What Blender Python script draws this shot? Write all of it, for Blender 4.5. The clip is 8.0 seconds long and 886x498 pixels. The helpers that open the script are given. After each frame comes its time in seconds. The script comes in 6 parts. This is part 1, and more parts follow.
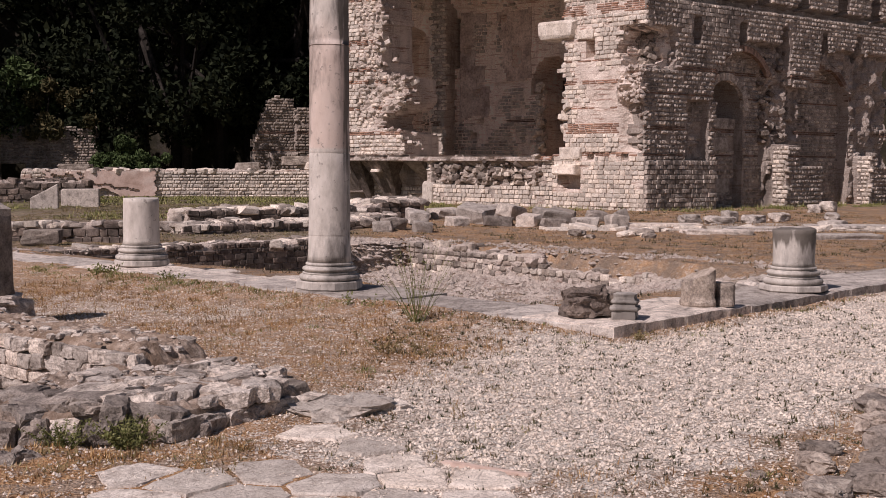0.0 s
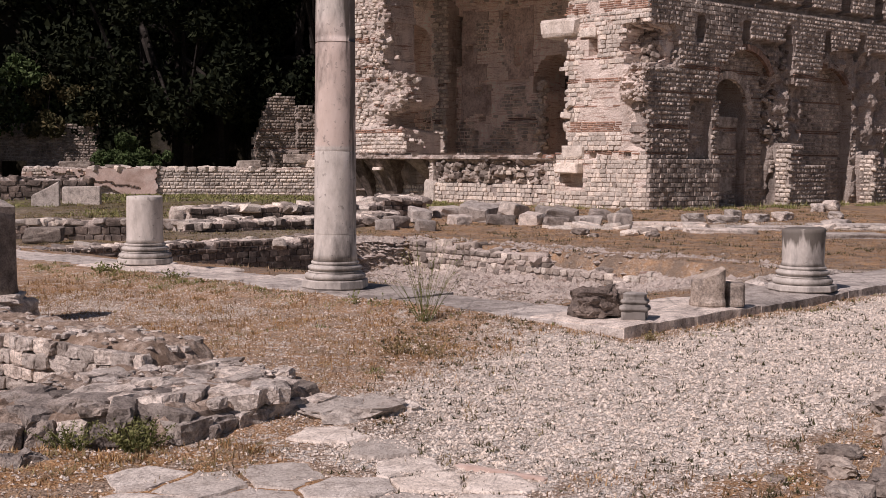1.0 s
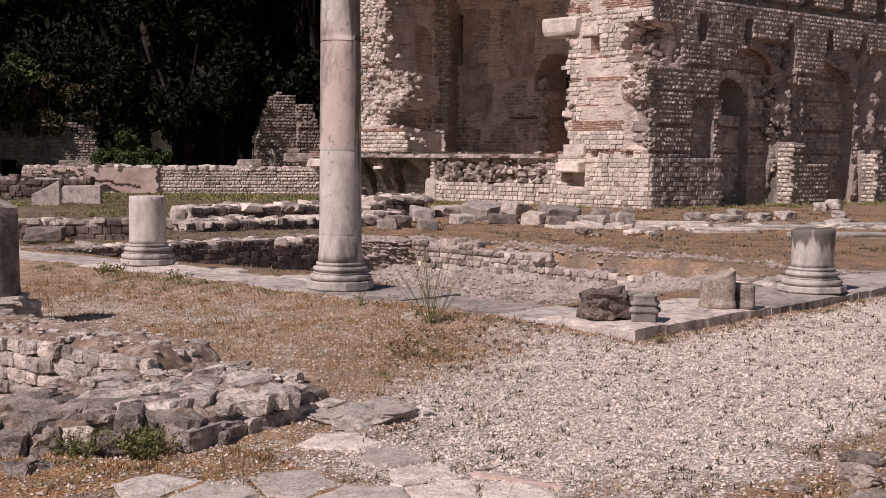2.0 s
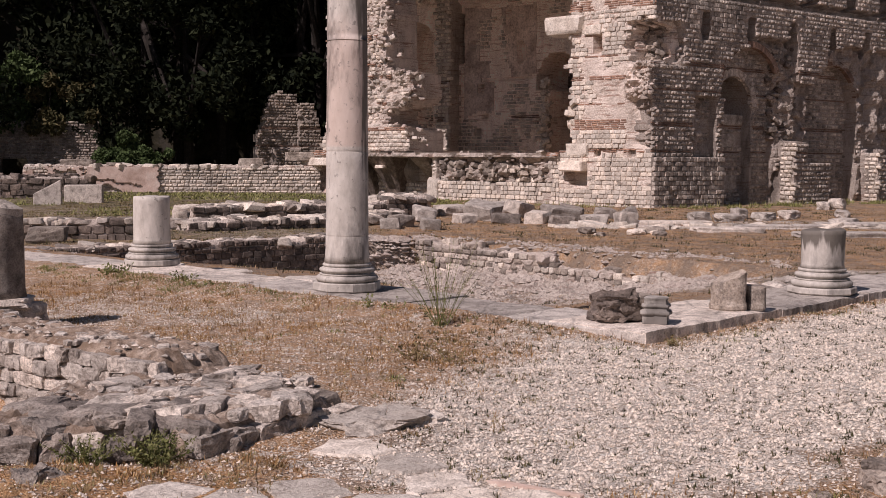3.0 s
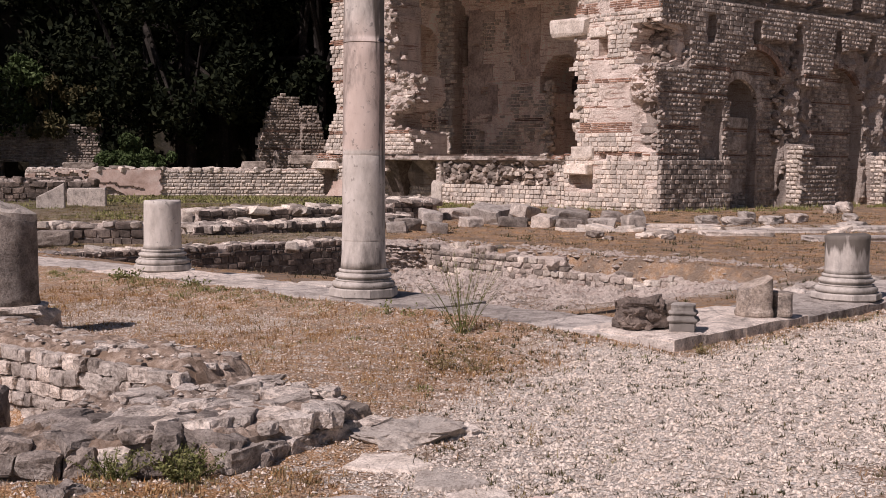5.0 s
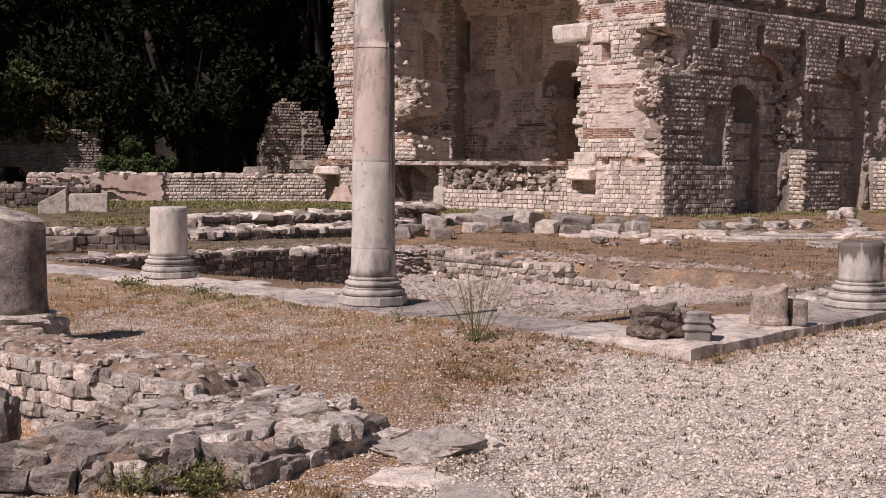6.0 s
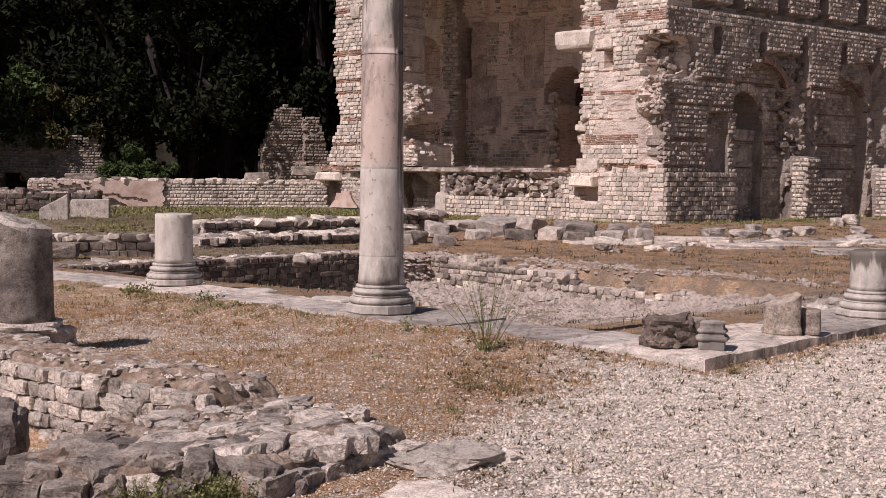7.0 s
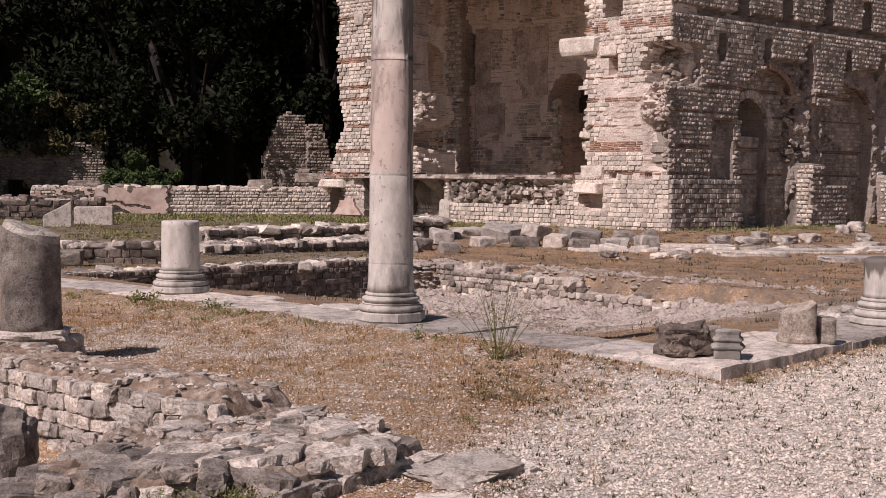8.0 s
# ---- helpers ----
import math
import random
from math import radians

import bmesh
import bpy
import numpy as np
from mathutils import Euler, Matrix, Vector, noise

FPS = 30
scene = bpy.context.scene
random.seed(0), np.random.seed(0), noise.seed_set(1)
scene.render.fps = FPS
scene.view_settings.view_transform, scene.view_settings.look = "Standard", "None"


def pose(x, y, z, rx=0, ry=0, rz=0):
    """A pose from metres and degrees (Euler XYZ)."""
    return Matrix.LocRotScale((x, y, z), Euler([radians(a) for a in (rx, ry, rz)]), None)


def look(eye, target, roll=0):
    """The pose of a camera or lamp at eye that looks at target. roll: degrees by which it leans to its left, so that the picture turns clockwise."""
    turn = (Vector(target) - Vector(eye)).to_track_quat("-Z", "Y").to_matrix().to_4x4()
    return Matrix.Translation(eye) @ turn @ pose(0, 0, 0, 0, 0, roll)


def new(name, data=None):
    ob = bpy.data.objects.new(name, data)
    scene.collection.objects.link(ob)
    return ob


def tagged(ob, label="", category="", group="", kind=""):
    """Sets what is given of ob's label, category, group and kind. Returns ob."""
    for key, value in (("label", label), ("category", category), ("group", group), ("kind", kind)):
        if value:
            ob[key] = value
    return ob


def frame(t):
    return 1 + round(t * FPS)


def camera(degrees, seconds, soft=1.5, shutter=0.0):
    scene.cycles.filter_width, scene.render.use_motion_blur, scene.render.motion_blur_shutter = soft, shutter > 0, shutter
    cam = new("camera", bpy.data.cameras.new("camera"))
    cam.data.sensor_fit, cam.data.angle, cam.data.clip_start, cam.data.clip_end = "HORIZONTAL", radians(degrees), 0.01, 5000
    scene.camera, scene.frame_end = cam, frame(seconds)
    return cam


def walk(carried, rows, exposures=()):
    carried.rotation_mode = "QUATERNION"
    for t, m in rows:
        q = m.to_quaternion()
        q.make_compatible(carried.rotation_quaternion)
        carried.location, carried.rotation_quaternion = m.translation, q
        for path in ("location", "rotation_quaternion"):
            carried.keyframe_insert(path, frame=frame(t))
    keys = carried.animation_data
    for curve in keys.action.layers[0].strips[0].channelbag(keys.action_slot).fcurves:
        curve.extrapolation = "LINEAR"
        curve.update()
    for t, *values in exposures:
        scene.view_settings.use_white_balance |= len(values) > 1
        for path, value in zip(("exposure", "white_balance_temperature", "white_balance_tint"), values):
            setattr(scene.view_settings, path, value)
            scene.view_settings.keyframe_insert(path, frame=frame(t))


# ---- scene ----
cam = camera(41.0, 8.0, 0.6)
PATH = [
    (0, (0.011, -0.371, 1.367), (0.0, 1.624, 1.223), 0.3),
    (0.5, (-0.024, -0.324, 1.363), (-0.035, 1.67, 1.218), 0.3),
    (1, (-0.061, -0.268, 1.367), (-0.072, 1.726, 1.22), 0.4),
    (1.5, (-0.098, -0.204, 1.371), (-0.108, 1.79, 1.223), 0.4),
    (3, (-0.215, -0.056, 1.402), (-0.225, 1.938, 1.25), 0.4),
    (3.5, (-0.26, -0.008, 1.399), (-0.269, 1.987, 1.247), 0.4),
    (4, (-0.31, 0.044, 1.394), (-0.319, 2.038, 1.243), 0.4),
    (4.5, (-0.358, 0.097, 1.401), (-0.367, 2.091, 1.251), 0.4),
    (6, (-0.527, 0.256, 1.427), (-0.535, 2.251, 1.288), 0.4),
    (6.5, (-0.575, 0.306, 1.435), (-0.583, 2.301, 1.3), 0.5),
    (7, (-0.624, 0.36, 1.439), (-0.631, 2.356, 1.31), 0.5),
    (7.5, (-0.661, 0.408, 1.437), (-0.671, 2.404, 1.314), 0.5),
    (8, (-0.71, 0.469, 1.434), (-0.72, 2.466, 1.317), 0.5),
]
walk(cam, [(t, look(eye, target, roll)) for t, eye, target, roll in PATH], [(0.0, -0.6, 6550, 24), (8.0, -0.5, 6550, 24)])

# ---- light ----
SUN_AZ, SUN_EL = radians(-134), radians(47)
world = bpy.data.worlds.new("sky")
scene.world = world
world.use_nodes = True
wn = world.node_tree
sky = wn.nodes.new("ShaderNodeTexSky")
sky.sky_type, sky.sun_disc = "NISHITA", False
sky.sun_elevation, sky.sun_rotation = SUN_EL, radians(90) - SUN_AZ
wn.links.new(sky.outputs[0], wn.nodes["Background"].inputs[0])
wn.nodes["Background"].inputs[1].default_value = 0.055
sun = new("sun", bpy.data.lights.new("sun", "SUN"))
sun.data.energy, sun.data.angle, sun.data.color = 5.95, radians(0.53), (1.0, 0.93, 0.87)
sun.matrix_world = look((0, 0, 40), (-math.cos(SUN_AZ) * math.cos(SUN_EL), -math.sin(SUN_AZ) * math.cos(SUN_EL), 40 - math.sin(SUN_EL)))


# ---- materials ----
def ramp(nt, src, stops):
    r = nt.nodes.new("ShaderNodeValToRGB")
    while len(r.color_ramp.elements) < len(stops):
        r.color_ramp.elements.new(0.5)
    for e, (p, c) in zip(r.color_ramp.elements, stops):
        e.position, e.color = p, (*c, 1)
    nt.links.new(src, r.inputs[0])
    return r.outputs[0]


def grey(a, b):
    return [(a, (0, 0, 0)), (b, (1, 1, 1))]


def tex(nt, scale, detail=4.0, rough=0.6, kind="noise", coords=None, stretch=None):
    if coords is None:
        coords = nt.nodes.new("ShaderNodeNewGeometry").outputs["Position"]
    if stretch:
        mp = nt.nodes.new("ShaderNodeMapping")
        mp.inputs["Scale"].default_value = stretch
        nt.links.new(coords, mp.inputs[0])
        coords = mp.outputs[0]
    if kind == "noise":
        n = nt.nodes.new("ShaderNodeTexNoise")
        n.inputs["Detail"].default_value, n.inputs["Roughness"].default_value = detail, rough
        out = n.outputs[0]
    else:
        n = nt.nodes.new("ShaderNodeTexVoronoi")
        if kind == "crack":
            n.feature = "DISTANCE_TO_EDGE"
        out = n.outputs[1] if kind == "cell" else n.outputs[0]
    n.inputs["Scale"].default_value = scale
    nt.links.new(coords, n.inputs["Vector"])
    return out


def mix(nt, fac, a, b, how="MIX"):
    m = nt.nodes.new("ShaderNodeMix")
    m.data_type, m.blend_type = "RGBA", how
    for sock, v in ((m.inputs[0], fac), (m.inputs[6], a), (m.inputs[7], b)):
        if isinstance(v, bpy.types.NodeSocket):
            nt.links.new(v, sock)
        elif isinstance(v, tuple):
            sock.default_value = (*v, 1)
        else:
            sock.default_value = v
    return m.outputs[2]


def math_node(nt, op, a, b):
    m = nt.nodes.new("ShaderNodeMath")
    m.operation = op
    for sock, v in zip(m.inputs, (a, b)):
        if isinstance(v, bpy.types.NodeSocket):
            nt.links.new(v, sock)
        else:
            sock.default_value = v
    return m.outputs[0]


def material(name, rough=0.9):
    m = bpy.data.materials.new(name)
    m.use_nodes = True
    b = m.node_tree.nodes["Principled BSDF"]
    b.inputs["Roughness"].default_value = rough
    b.inputs["Specular IOR Level"].default_value = 0.25
    return m, m.node_tree, b


def finish(nt, b, colour, height=None, strength=0.5, dist=0.02):
    nt.links.new(colour, b.inputs["Base Color"])
    if height is not None:
        bp = nt.nodes.new("ShaderNodeBump")
        bp.inputs["Strength"].default_value, bp.inputs["Distance"].default_value = strength, dist
        nt.links.new(height, bp.inputs["Height"])
        nt.links.new(bp.outputs[0], b.inputs["Normal"])


def piece_random(nt):
    a = nt.nodes.new("ShaderNodeObjectInfo").outputs["Random"]
    g = nt.nodes.new("ShaderNodeNewGeometry").outputs["Random Per Island"]
    return math_node(nt, "FRACT", math_node(nt, "ADD", a, g), 0.0)


def stone_material(name, light, mid, dark, stain=(0.07, 0.06, 0.055), stain_at=(0.55, 0.75), scale=1.0, bump=0.5, stain_scale=0.8, cells=0.0, cracks=0.0):
    m, nt, b = material(name)
    grain = tex(nt, 28 * scale, 6, 0.7)
    blotch = tex(nt, 3.5 * scale, 5, 0.65)
    c = ramp(nt, blotch, [(0.3, dark), (0.5, mid), (0.68, light)])
    rnd = ramp(nt, piece_random(nt), [(0.0, (0.62, 0.6, 0.58)), (0.5, (0.92, 0.9, 0.88)), (1.0, (1.18, 1.12, 1.06))])
    c = mix(nt, 1.0, c, rnd, "MULTIPLY")
    c = mix(nt, 0.75, c, ramp(nt, grain, [(0.3, (0.42, 0.4, 0.38)), (0.5, (0.95, 0.94, 0.93)), (0.7, (1.22, 1.22, 1.22))]), "MULTIPLY")
    pits = ramp(nt, tex(nt, 11 * scale, 3, 0.6), grey(0.6, 0.68))
    c = mix(nt, math_node(nt, "MULTIPLY", pits, 0.5), c, stain)
    if cells:
        sc = nt.nodes.new("ShaderNodeSeparateColor")
        nt.links.new(tex(nt, cells, kind="cell"), sc.inputs[0])
        c = mix(nt, 0.5, c, ramp(nt, sc.outputs[0], [(0.0, (0.55, 0.53, 0.51)), (1.0, (1.3, 1.28, 1.26))]), "MULTIPLY")
    if cracks:
        warp = mix(nt, 0.12, nt.nodes.new("ShaderNodeNewGeometry").outputs["Position"], tex(nt, 3.0, 3))
        line = ramp(nt, tex(nt, cracks, kind="crack", coords=warp), [(0.0, (1, 1, 1)), (0.022, (0, 0, 0))])
        c = mix(nt, math_node(nt, "MULTIPLY", line, 0.4), c, stain)
    s = ramp(nt, tex(nt, stain_scale, 8, 0.7), grey(*stain_at))
    c = mix(nt, math_node(nt, "MULTIPLY", s, 0.75), c, stain)
    h = math_node(nt, "ADD", grain, math_node(nt, "MULTIPLY", blotch, 2.0))
    finish(nt, b, c, h, bump, 0.03 / scale)
    return m


LIME = stone_material("limestone", (0.84, 0.79, 0.73), (0.72, 0.66, 0.59), (0.46, 0.4, 0.35), stain_at=(0.56, 0.8))
# Grime and some of the facade's shade both sit in this darker LIME
LIME_DIM = stone_material("grimy_shaded_limestone", (0.72, 0.665, 0.61), (0.52, 0.47, 0.425), (0.24, 0.205, 0.18), stain_at=(0.48, 0.68))
LIME_FG = stone_material("weathered_limestone", (0.88, 0.82, 0.76), (0.68, 0.62, 0.565), (0.27, 0.23, 0.2), scale=1.8, bump=1.0, stain_at=(0.55, 0.72), stain_scale=4.5)
GREYROCK = stone_material("grey_weathered_stone", (0.58, 0.53, 0.47), (0.39, 0.34, 0.3), (0.17, 0.145, 0.125), stain_at=(0.5, 0.7), scale=1.6, bump=0.7)
# Dark for stain; on shaded wall faces and gaps it also carries shade
DARKROCK = stone_material("dark_stained_shaded_stone", (0.36, 0.3, 0.26), (0.2, 0.165, 0.145), (0.085, 0.07, 0.06), stain_at=(0.5, 0.7), scale=1.4, bump=0.8)
BRICK = stone_material("old_red_brick", (0.48, 0.32, 0.24), (0.38, 0.23, 0.17), (0.25, 0.15, 0.115), stain_at=(0.6, 0.85))
SLAB = stone_material("pale_paving_stone", (0.8, 0.75, 0.7), (0.67, 0.62, 0.575), (0.36, 0.32, 0.29), stain_at=(0.5, 0.72), scale=2.0, bump=0.8, stain_scale=1.6, cracks=1.3)
FLAG = stone_material("worn_flagstone", (0.84, 0.79, 0.73), (0.73, 0.675, 0.615), (0.48, 0.43, 0.385), stain=(0.2, 0.165, 0.14), stain_at=(0.62, 0.82), scale=2.4, bump=0.6, stain_scale=3.0, cracks=5.0)
PEBBLE = stone_material("white_limestone_gravel", (0.85, 0.79, 0.725), (0.75, 0.68, 0.61), (0.54, 0.46, 0.385), stain_at=(0.66, 0.9), scale=6)


def core_material(name, brickness, darkness, tone=1.0):
    """Mortar and rubble core of a ruined wall, with broken brick lines, plaster remains and runs of dark weathering."""
    m, nt, b = material(name)
    grain = tex(nt, 22, 7, 0.75)
    patch = tex(nt, 1.1, 6, 0.6)
    c = ramp(nt, grain, [(0.28, (0.24, 0.18, 0.15)), (0.47, (0.56, 0.47, 0.405)), (0.66, (0.8, 0.72, 0.645))])
    lines = tex(nt, 2.4, 5, 0.6, stretch=(0.5, 0.5, 7.0))
    c = mix(nt, math_node(nt, "MULTIPLY", ramp(nt, lines, grey(0.55, 0.62)), brickness), c, (0.27, 0.145, 0.1))
    c = mix(nt, math_node(nt, "MULTIPLY", ramp(nt, patch, grey(0.52, 0.6)), 0.55), c, (0.72, 0.62, 0.55))
    runs = tex(nt, 1.3, 7, 0.65, stretch=(1.2, 1.2, 0.35))
    c = mix(nt, math_node(nt, "MULTIPLY", ramp(nt, runs, grey(0.48, 0.66)), darkness), c, (0.075, 0.058, 0.05))
    if tone != 1.0:
        c = mix(nt, 1.0, c, (tone, tone, tone), "MULTIPLY")
    h = math_node(nt, "ADD", math_node(nt, "MULTIPLY", patch, 2.0), grain)
    finish(nt, b, c, h, 0.9, 0.07)
    return m


CORE = core_material("rubble_core", 0.8, 0.36, 1.0)
CORE_PIT = core_material("pinkish_rubble", 0.35, 0.4, 0.95)
DRUM_STONE = stone_material("brown_stained_marble", (0.56, 0.505, 0.455), (0.4, 0.35, 0.305), (0.2, 0.17, 0.145), stain_at=(0.48, 0.62), scale=2.4, bump=0.8, stain_scale=3.4)
CORE_FG = stone_material("rubble_and_mortar", (0.55, 0.485, 0.43), (0.36, 0.3, 0.255), (0.15, 0.115, 0.09), stain=(0.2, 0.135, 0.09), scale=3.0, bump=1.0, stain_at=(0.46, 0.62), stain_scale=4.0, cells=17.0, cracks=9.0)
SLAB_PLAIN = stone_material("pale_block_stone", (0.7, 0.655, 0.605), (0.55, 0.505, 0.465), (0.3, 0.27, 0.245), stain_at=(0.52, 0.75), scale=1.6, bump=0.8, stain_scale=1.2)
LIME_OLD = stone_material("dark_weathered_limestone", (0.5, 0.46, 0.42), (0.35, 0.31, 0.28), (0.16, 0.14, 0.125), scale=2.6, bump=0.9, stain_at=(0.5, 0.7), stain_scale=3.0)
# CORE multiplied brighter, in place of bounce light missing in the apse
APSE_CORE = core_material("brightened_apse_core", 0.7, 0.3, 1.7)
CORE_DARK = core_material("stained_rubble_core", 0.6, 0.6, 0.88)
CORE_WARM = core_material("pinkish_rubble_core", 0.75, 0.2, 1.25)
# Dark for grime and for the shadow in the joints of shaded walls
MORTAR_DARK = core_material("stained_shadowed_mortar", 0.45, 0.6, 0.68)
# BRICK again, with the shade of sunless walls in its colour
BRICK_DARK = stone_material("shaded_brick", (0.34, 0.24, 0.19), (0.24, 0.16, 0.125), (0.13, 0.09, 0.075), stain_at=(0.5, 0.75))
CORE_PALE = core_material("pale_earthy_rubble", 0.15, 0.4, 1.1)


def plaster_material():
    m, nt, b = material("pink_lime_plaster")
    patch = tex(nt, 1.6, 6, 0.65)
    c = ramp(nt, patch, [(0.3, (0.44, 0.31, 0.25)), (0.48, (0.62, 0.47, 0.4)), (0.66, (0.72, 0.61, 0.54))])
    c = mix(nt, 0.5, c, ramp(nt, tex(nt, 20, 5), [(0.3, (0.6, 0.58, 0.56)), (0.6, (1, 1, 1))]), "MULTIPLY")
    finish(nt, b, c, patch, 0.4, 0.05)
    return m


PLASTER = plaster_material()
PLASTER_GREY = stone_material("sooty_plaster", (0.86, 0.76, 0.7), (0.68, 0.57, 0.51), (0.38, 0.3, 0.265), stain=(0.26, 0.19, 0.16), stain_at=(0.56, 0.72), scale=0.4, bump=0.6, stain_scale=0.5)


def marble_material(name, pink, dirt, drip=None):
    """Column marble: fine veins, a pink drum, soot-black lichen that hangs down from the breaks, one side darkened for
    stain and shade.
    """
    m, nt, b = material(name, 0.75)
    co = nt.nodes.new("ShaderNodeTexCoord").outputs["Object"]
    sep = nt.nodes.new("ShaderNodeSeparateXYZ")
    nt.links.new(co, sep.inputs[0])
    vein = tex(nt, 3.0, 8, 0.7, coords=co, stretch=(1.5, 1.5, 0.6))
    c = ramp(nt, vein, [(0.32, (0.36, 0.325, 0.29)), (0.5, (0.56, 0.515, 0.465)), (0.7, (0.7, 0.65, 0.6))])
    if pink:
        band = ramp(nt, sep.outputs["Z"], [(0.0, (0, 0, 0)), (0.36, (0, 0, 0)), (0.365, (1, 1, 1)), (0.62, (1, 1, 1)), (0.7, (0, 0, 0))])
        zz = nt.nodes.new("ShaderNodeMapRange")
        zz.inputs[2].default_value = 4.2
        nt.links.new(sep.outputs["Z"], zz.inputs[0])
        nt.links.new(zz.outputs[0], band.node.inputs[0])
        c = mix(nt, math_node(nt, "MULTIPLY", band, 0.5), c, (0.6, 0.44, 0.37))
    spots = tex(nt, 13, 4, 0.6, coords=co)
    c = mix(nt, math_node(nt, "MULTIPLY", ramp(nt, spots, grey(0.62, 0.68)), 0.65), c, (0.2, 0.18, 0.16))
    soot = ramp(nt, tex(nt, 1.5, 7, 0.62, coords=co, stretch=(1.6, 1.6, 0.55)), grey(*dirt))
    c = mix(nt, math_node(nt, "MULTIPLY", soot, 0.8), c, (0.085, 0.075, 0.066))
    if drip:
        hang = tex(nt, 2.2, 6, 0.6, coords=co, stretch=(4.0, 4.0, 0.35))
        low = nt.nodes.new("ShaderNodeMapRange")
        low.inputs[1].default_value, low.inputs[2].default_value = drip
        low.inputs[3].default_value, low.inputs[4].default_value = -0.25, 0.2
        nt.links.new(sep.outputs["Z"], low.inputs[0])
        if pink:
            # Darkens the +X side of the shaft, for shade as well as stain
            flank_shade = nt.nodes.new("ShaderNodeMapRange")
            flank_shade.inputs[1].default_value, flank_shade.inputs[2].default_value = 0.04, 0.2
            flank_shade.inputs[3].default_value, flank_shade.inputs[4].default_value = -0.06, 0.2
            nt.links.new(sep.outputs["X"], flank_shade.inputs[0])
            hang = math_node(nt, "ADD", hang, flank_shade.outputs[0])
        c = mix(nt, math_node(nt, "MULTIPLY", ramp(nt, math_node(nt, "ADD", hang, low.outputs[0]), grey(0.5, 0.6)), 0.85), c, (0.1, 0.085, 0.07))
    fine = tex(nt, 60, 4, 0.6, coords=co)
    finish(nt, b, c, math_node(nt, "ADD", vein, math_node(nt, "ADD", math_node(nt, "MULTIPLY", fine, 0.5), spots)), 0.28, 0.02)
    return m


MARBLE = marble_material("pale_marble", False, (0.58, 0.72))
MARBLE_COL = marble_material("grey_and_pink_marble", True, (0.5, 0.62), (1.2, 4.2))
MARBLE_BASE = marble_material("soiled_marble", False, (0.48, 0.64))
MARBLE_DIRTY = marble_material("dirty_marble", False, (0.4, 0.53))
MARBLE_DRIP = marble_material("marble_with_black_runs", False, (0.48, 0.64), (0.33, 0.62))


def ground_material():
    m, nt, b = material("dry_ground")
    vc = nt.nodes.new("ShaderNodeVertexColor")
    vc.layer_name = "cover"
    sep = nt.nodes.new("ShaderNodeSeparateColor")
    nt.links.new(vc.outputs[0], sep.inputs[0])
    cell = tex(nt, 40, kind="cell")
    sepc = nt.nodes.new("ShaderNodeSeparateColor")
    nt.links.new(cell, sepc.inputs[0])
    chips = ramp(nt, sepc.outputs[0], [(0.0, (0.44, 0.35, 0.27)), (0.25, (0.7, 0.61, 0.52)), (0.7, (0.83, 0.76, 0.68)), (1.0, (0.91, 0.86, 0.79))])
    edge = tex(nt, 40, kind="crack")
    chips = mix(nt, ramp(nt, edge, [(0.0, (0.6, 0.6, 0.6)), (0.07, (0, 0, 0))]), chips, (0.2, 0.145, 0.11))
    fine = tex(nt, 45, 6, 0.8)
    mid = tex(nt, 5.0, 6, 0.65)
    broad = tex(nt, 0.9, 5, 0.6)
    soil = ramp(nt, fine, [(0.34, (0.13, 0.085, 0.056)), (0.5, (0.45, 0.33, 0.24)), (0.64, (0.74, 0.61, 0.49))])
    straw = ramp(nt, fine, [(0.34, (0.15, 0.072, 0.03)), (0.5, (0.53, 0.295, 0.135)), (0.63, (0.78, 0.54, 0.32))])
    green = ramp(nt, fine, [(0.3, (0.06, 0.055, 0.025)), (0.5, (0.15, 0.14, 0.06)), (0.7, (0.34, 0.27, 0.14))])
    earth = mix(nt, ramp(nt, mid, grey(0.43, 0.53)), soil, straw)
    lots = math_node(nt, "ADD", sep.outputs[0], math_node(nt, "MULTIPLY", math_node(nt, "SUBTRACT", mid, 0.5), 1.6))
    lots = math_node(nt, "ADD", lots, math_node(nt, "MULTIPLY", math_node(nt, "SUBTRACT", fine, 0.5), 1.4))
    c = mix(nt, ramp(nt, lots, grey(0.38, 0.6)), earth, chips)
    gr = math_node(nt, "ADD", sep.outputs[1], math_node(nt, "MULTIPLY", math_node(nt, "SUBTRACT", mid, 0.5), 1.2))
    c = mix(nt, ramp(nt, gr, grey(0.42, 0.65)), c, green)
    c = mix(nt, 0.42, c, ramp(nt, tex(nt, 13, 5, 0.7), [(0.34, (0.5, 0.47, 0.44)), (0.55, (1.05, 1.04, 1.03)), (0.7, (1.2, 1.2, 1.2))]), "MULTIPLY")
    c = mix(nt, 0.35, c, ramp(nt, broad, [(0.3, (0.72, 0.7, 0.68)), (0.65, (1.1, 1.1, 1.1))]), "MULTIPLY")
    dead = math_node(nt, "ADD", sep.outputs[2], math_node(nt, "MULTIPLY", math_node(nt, "SUBTRACT", tex(nt, 1.7, 7, 0.7), 0.5), 1.8))
    litter = ramp(nt, fine, [(0.3, (0.075, 0.055, 0.042)), (0.5, (0.2, 0.155, 0.12)), (0.7, (0.42, 0.34, 0.26))])
    c = mix(nt, math_node(nt, "MULTIPLY", ramp(nt, dead, grey(0.35, 0.75)), 0.85), c, litter)
    h = math_node(nt, "ADD", math_node(nt, "MULTIPLY", mid, 1.5), math_node(nt, "ADD", fine, math_node(nt, "MULTIPLY", edge, 1.5)))
    finish(nt, b, c, h, 0.8, 0.03)
    return m


GROUND = ground_material()


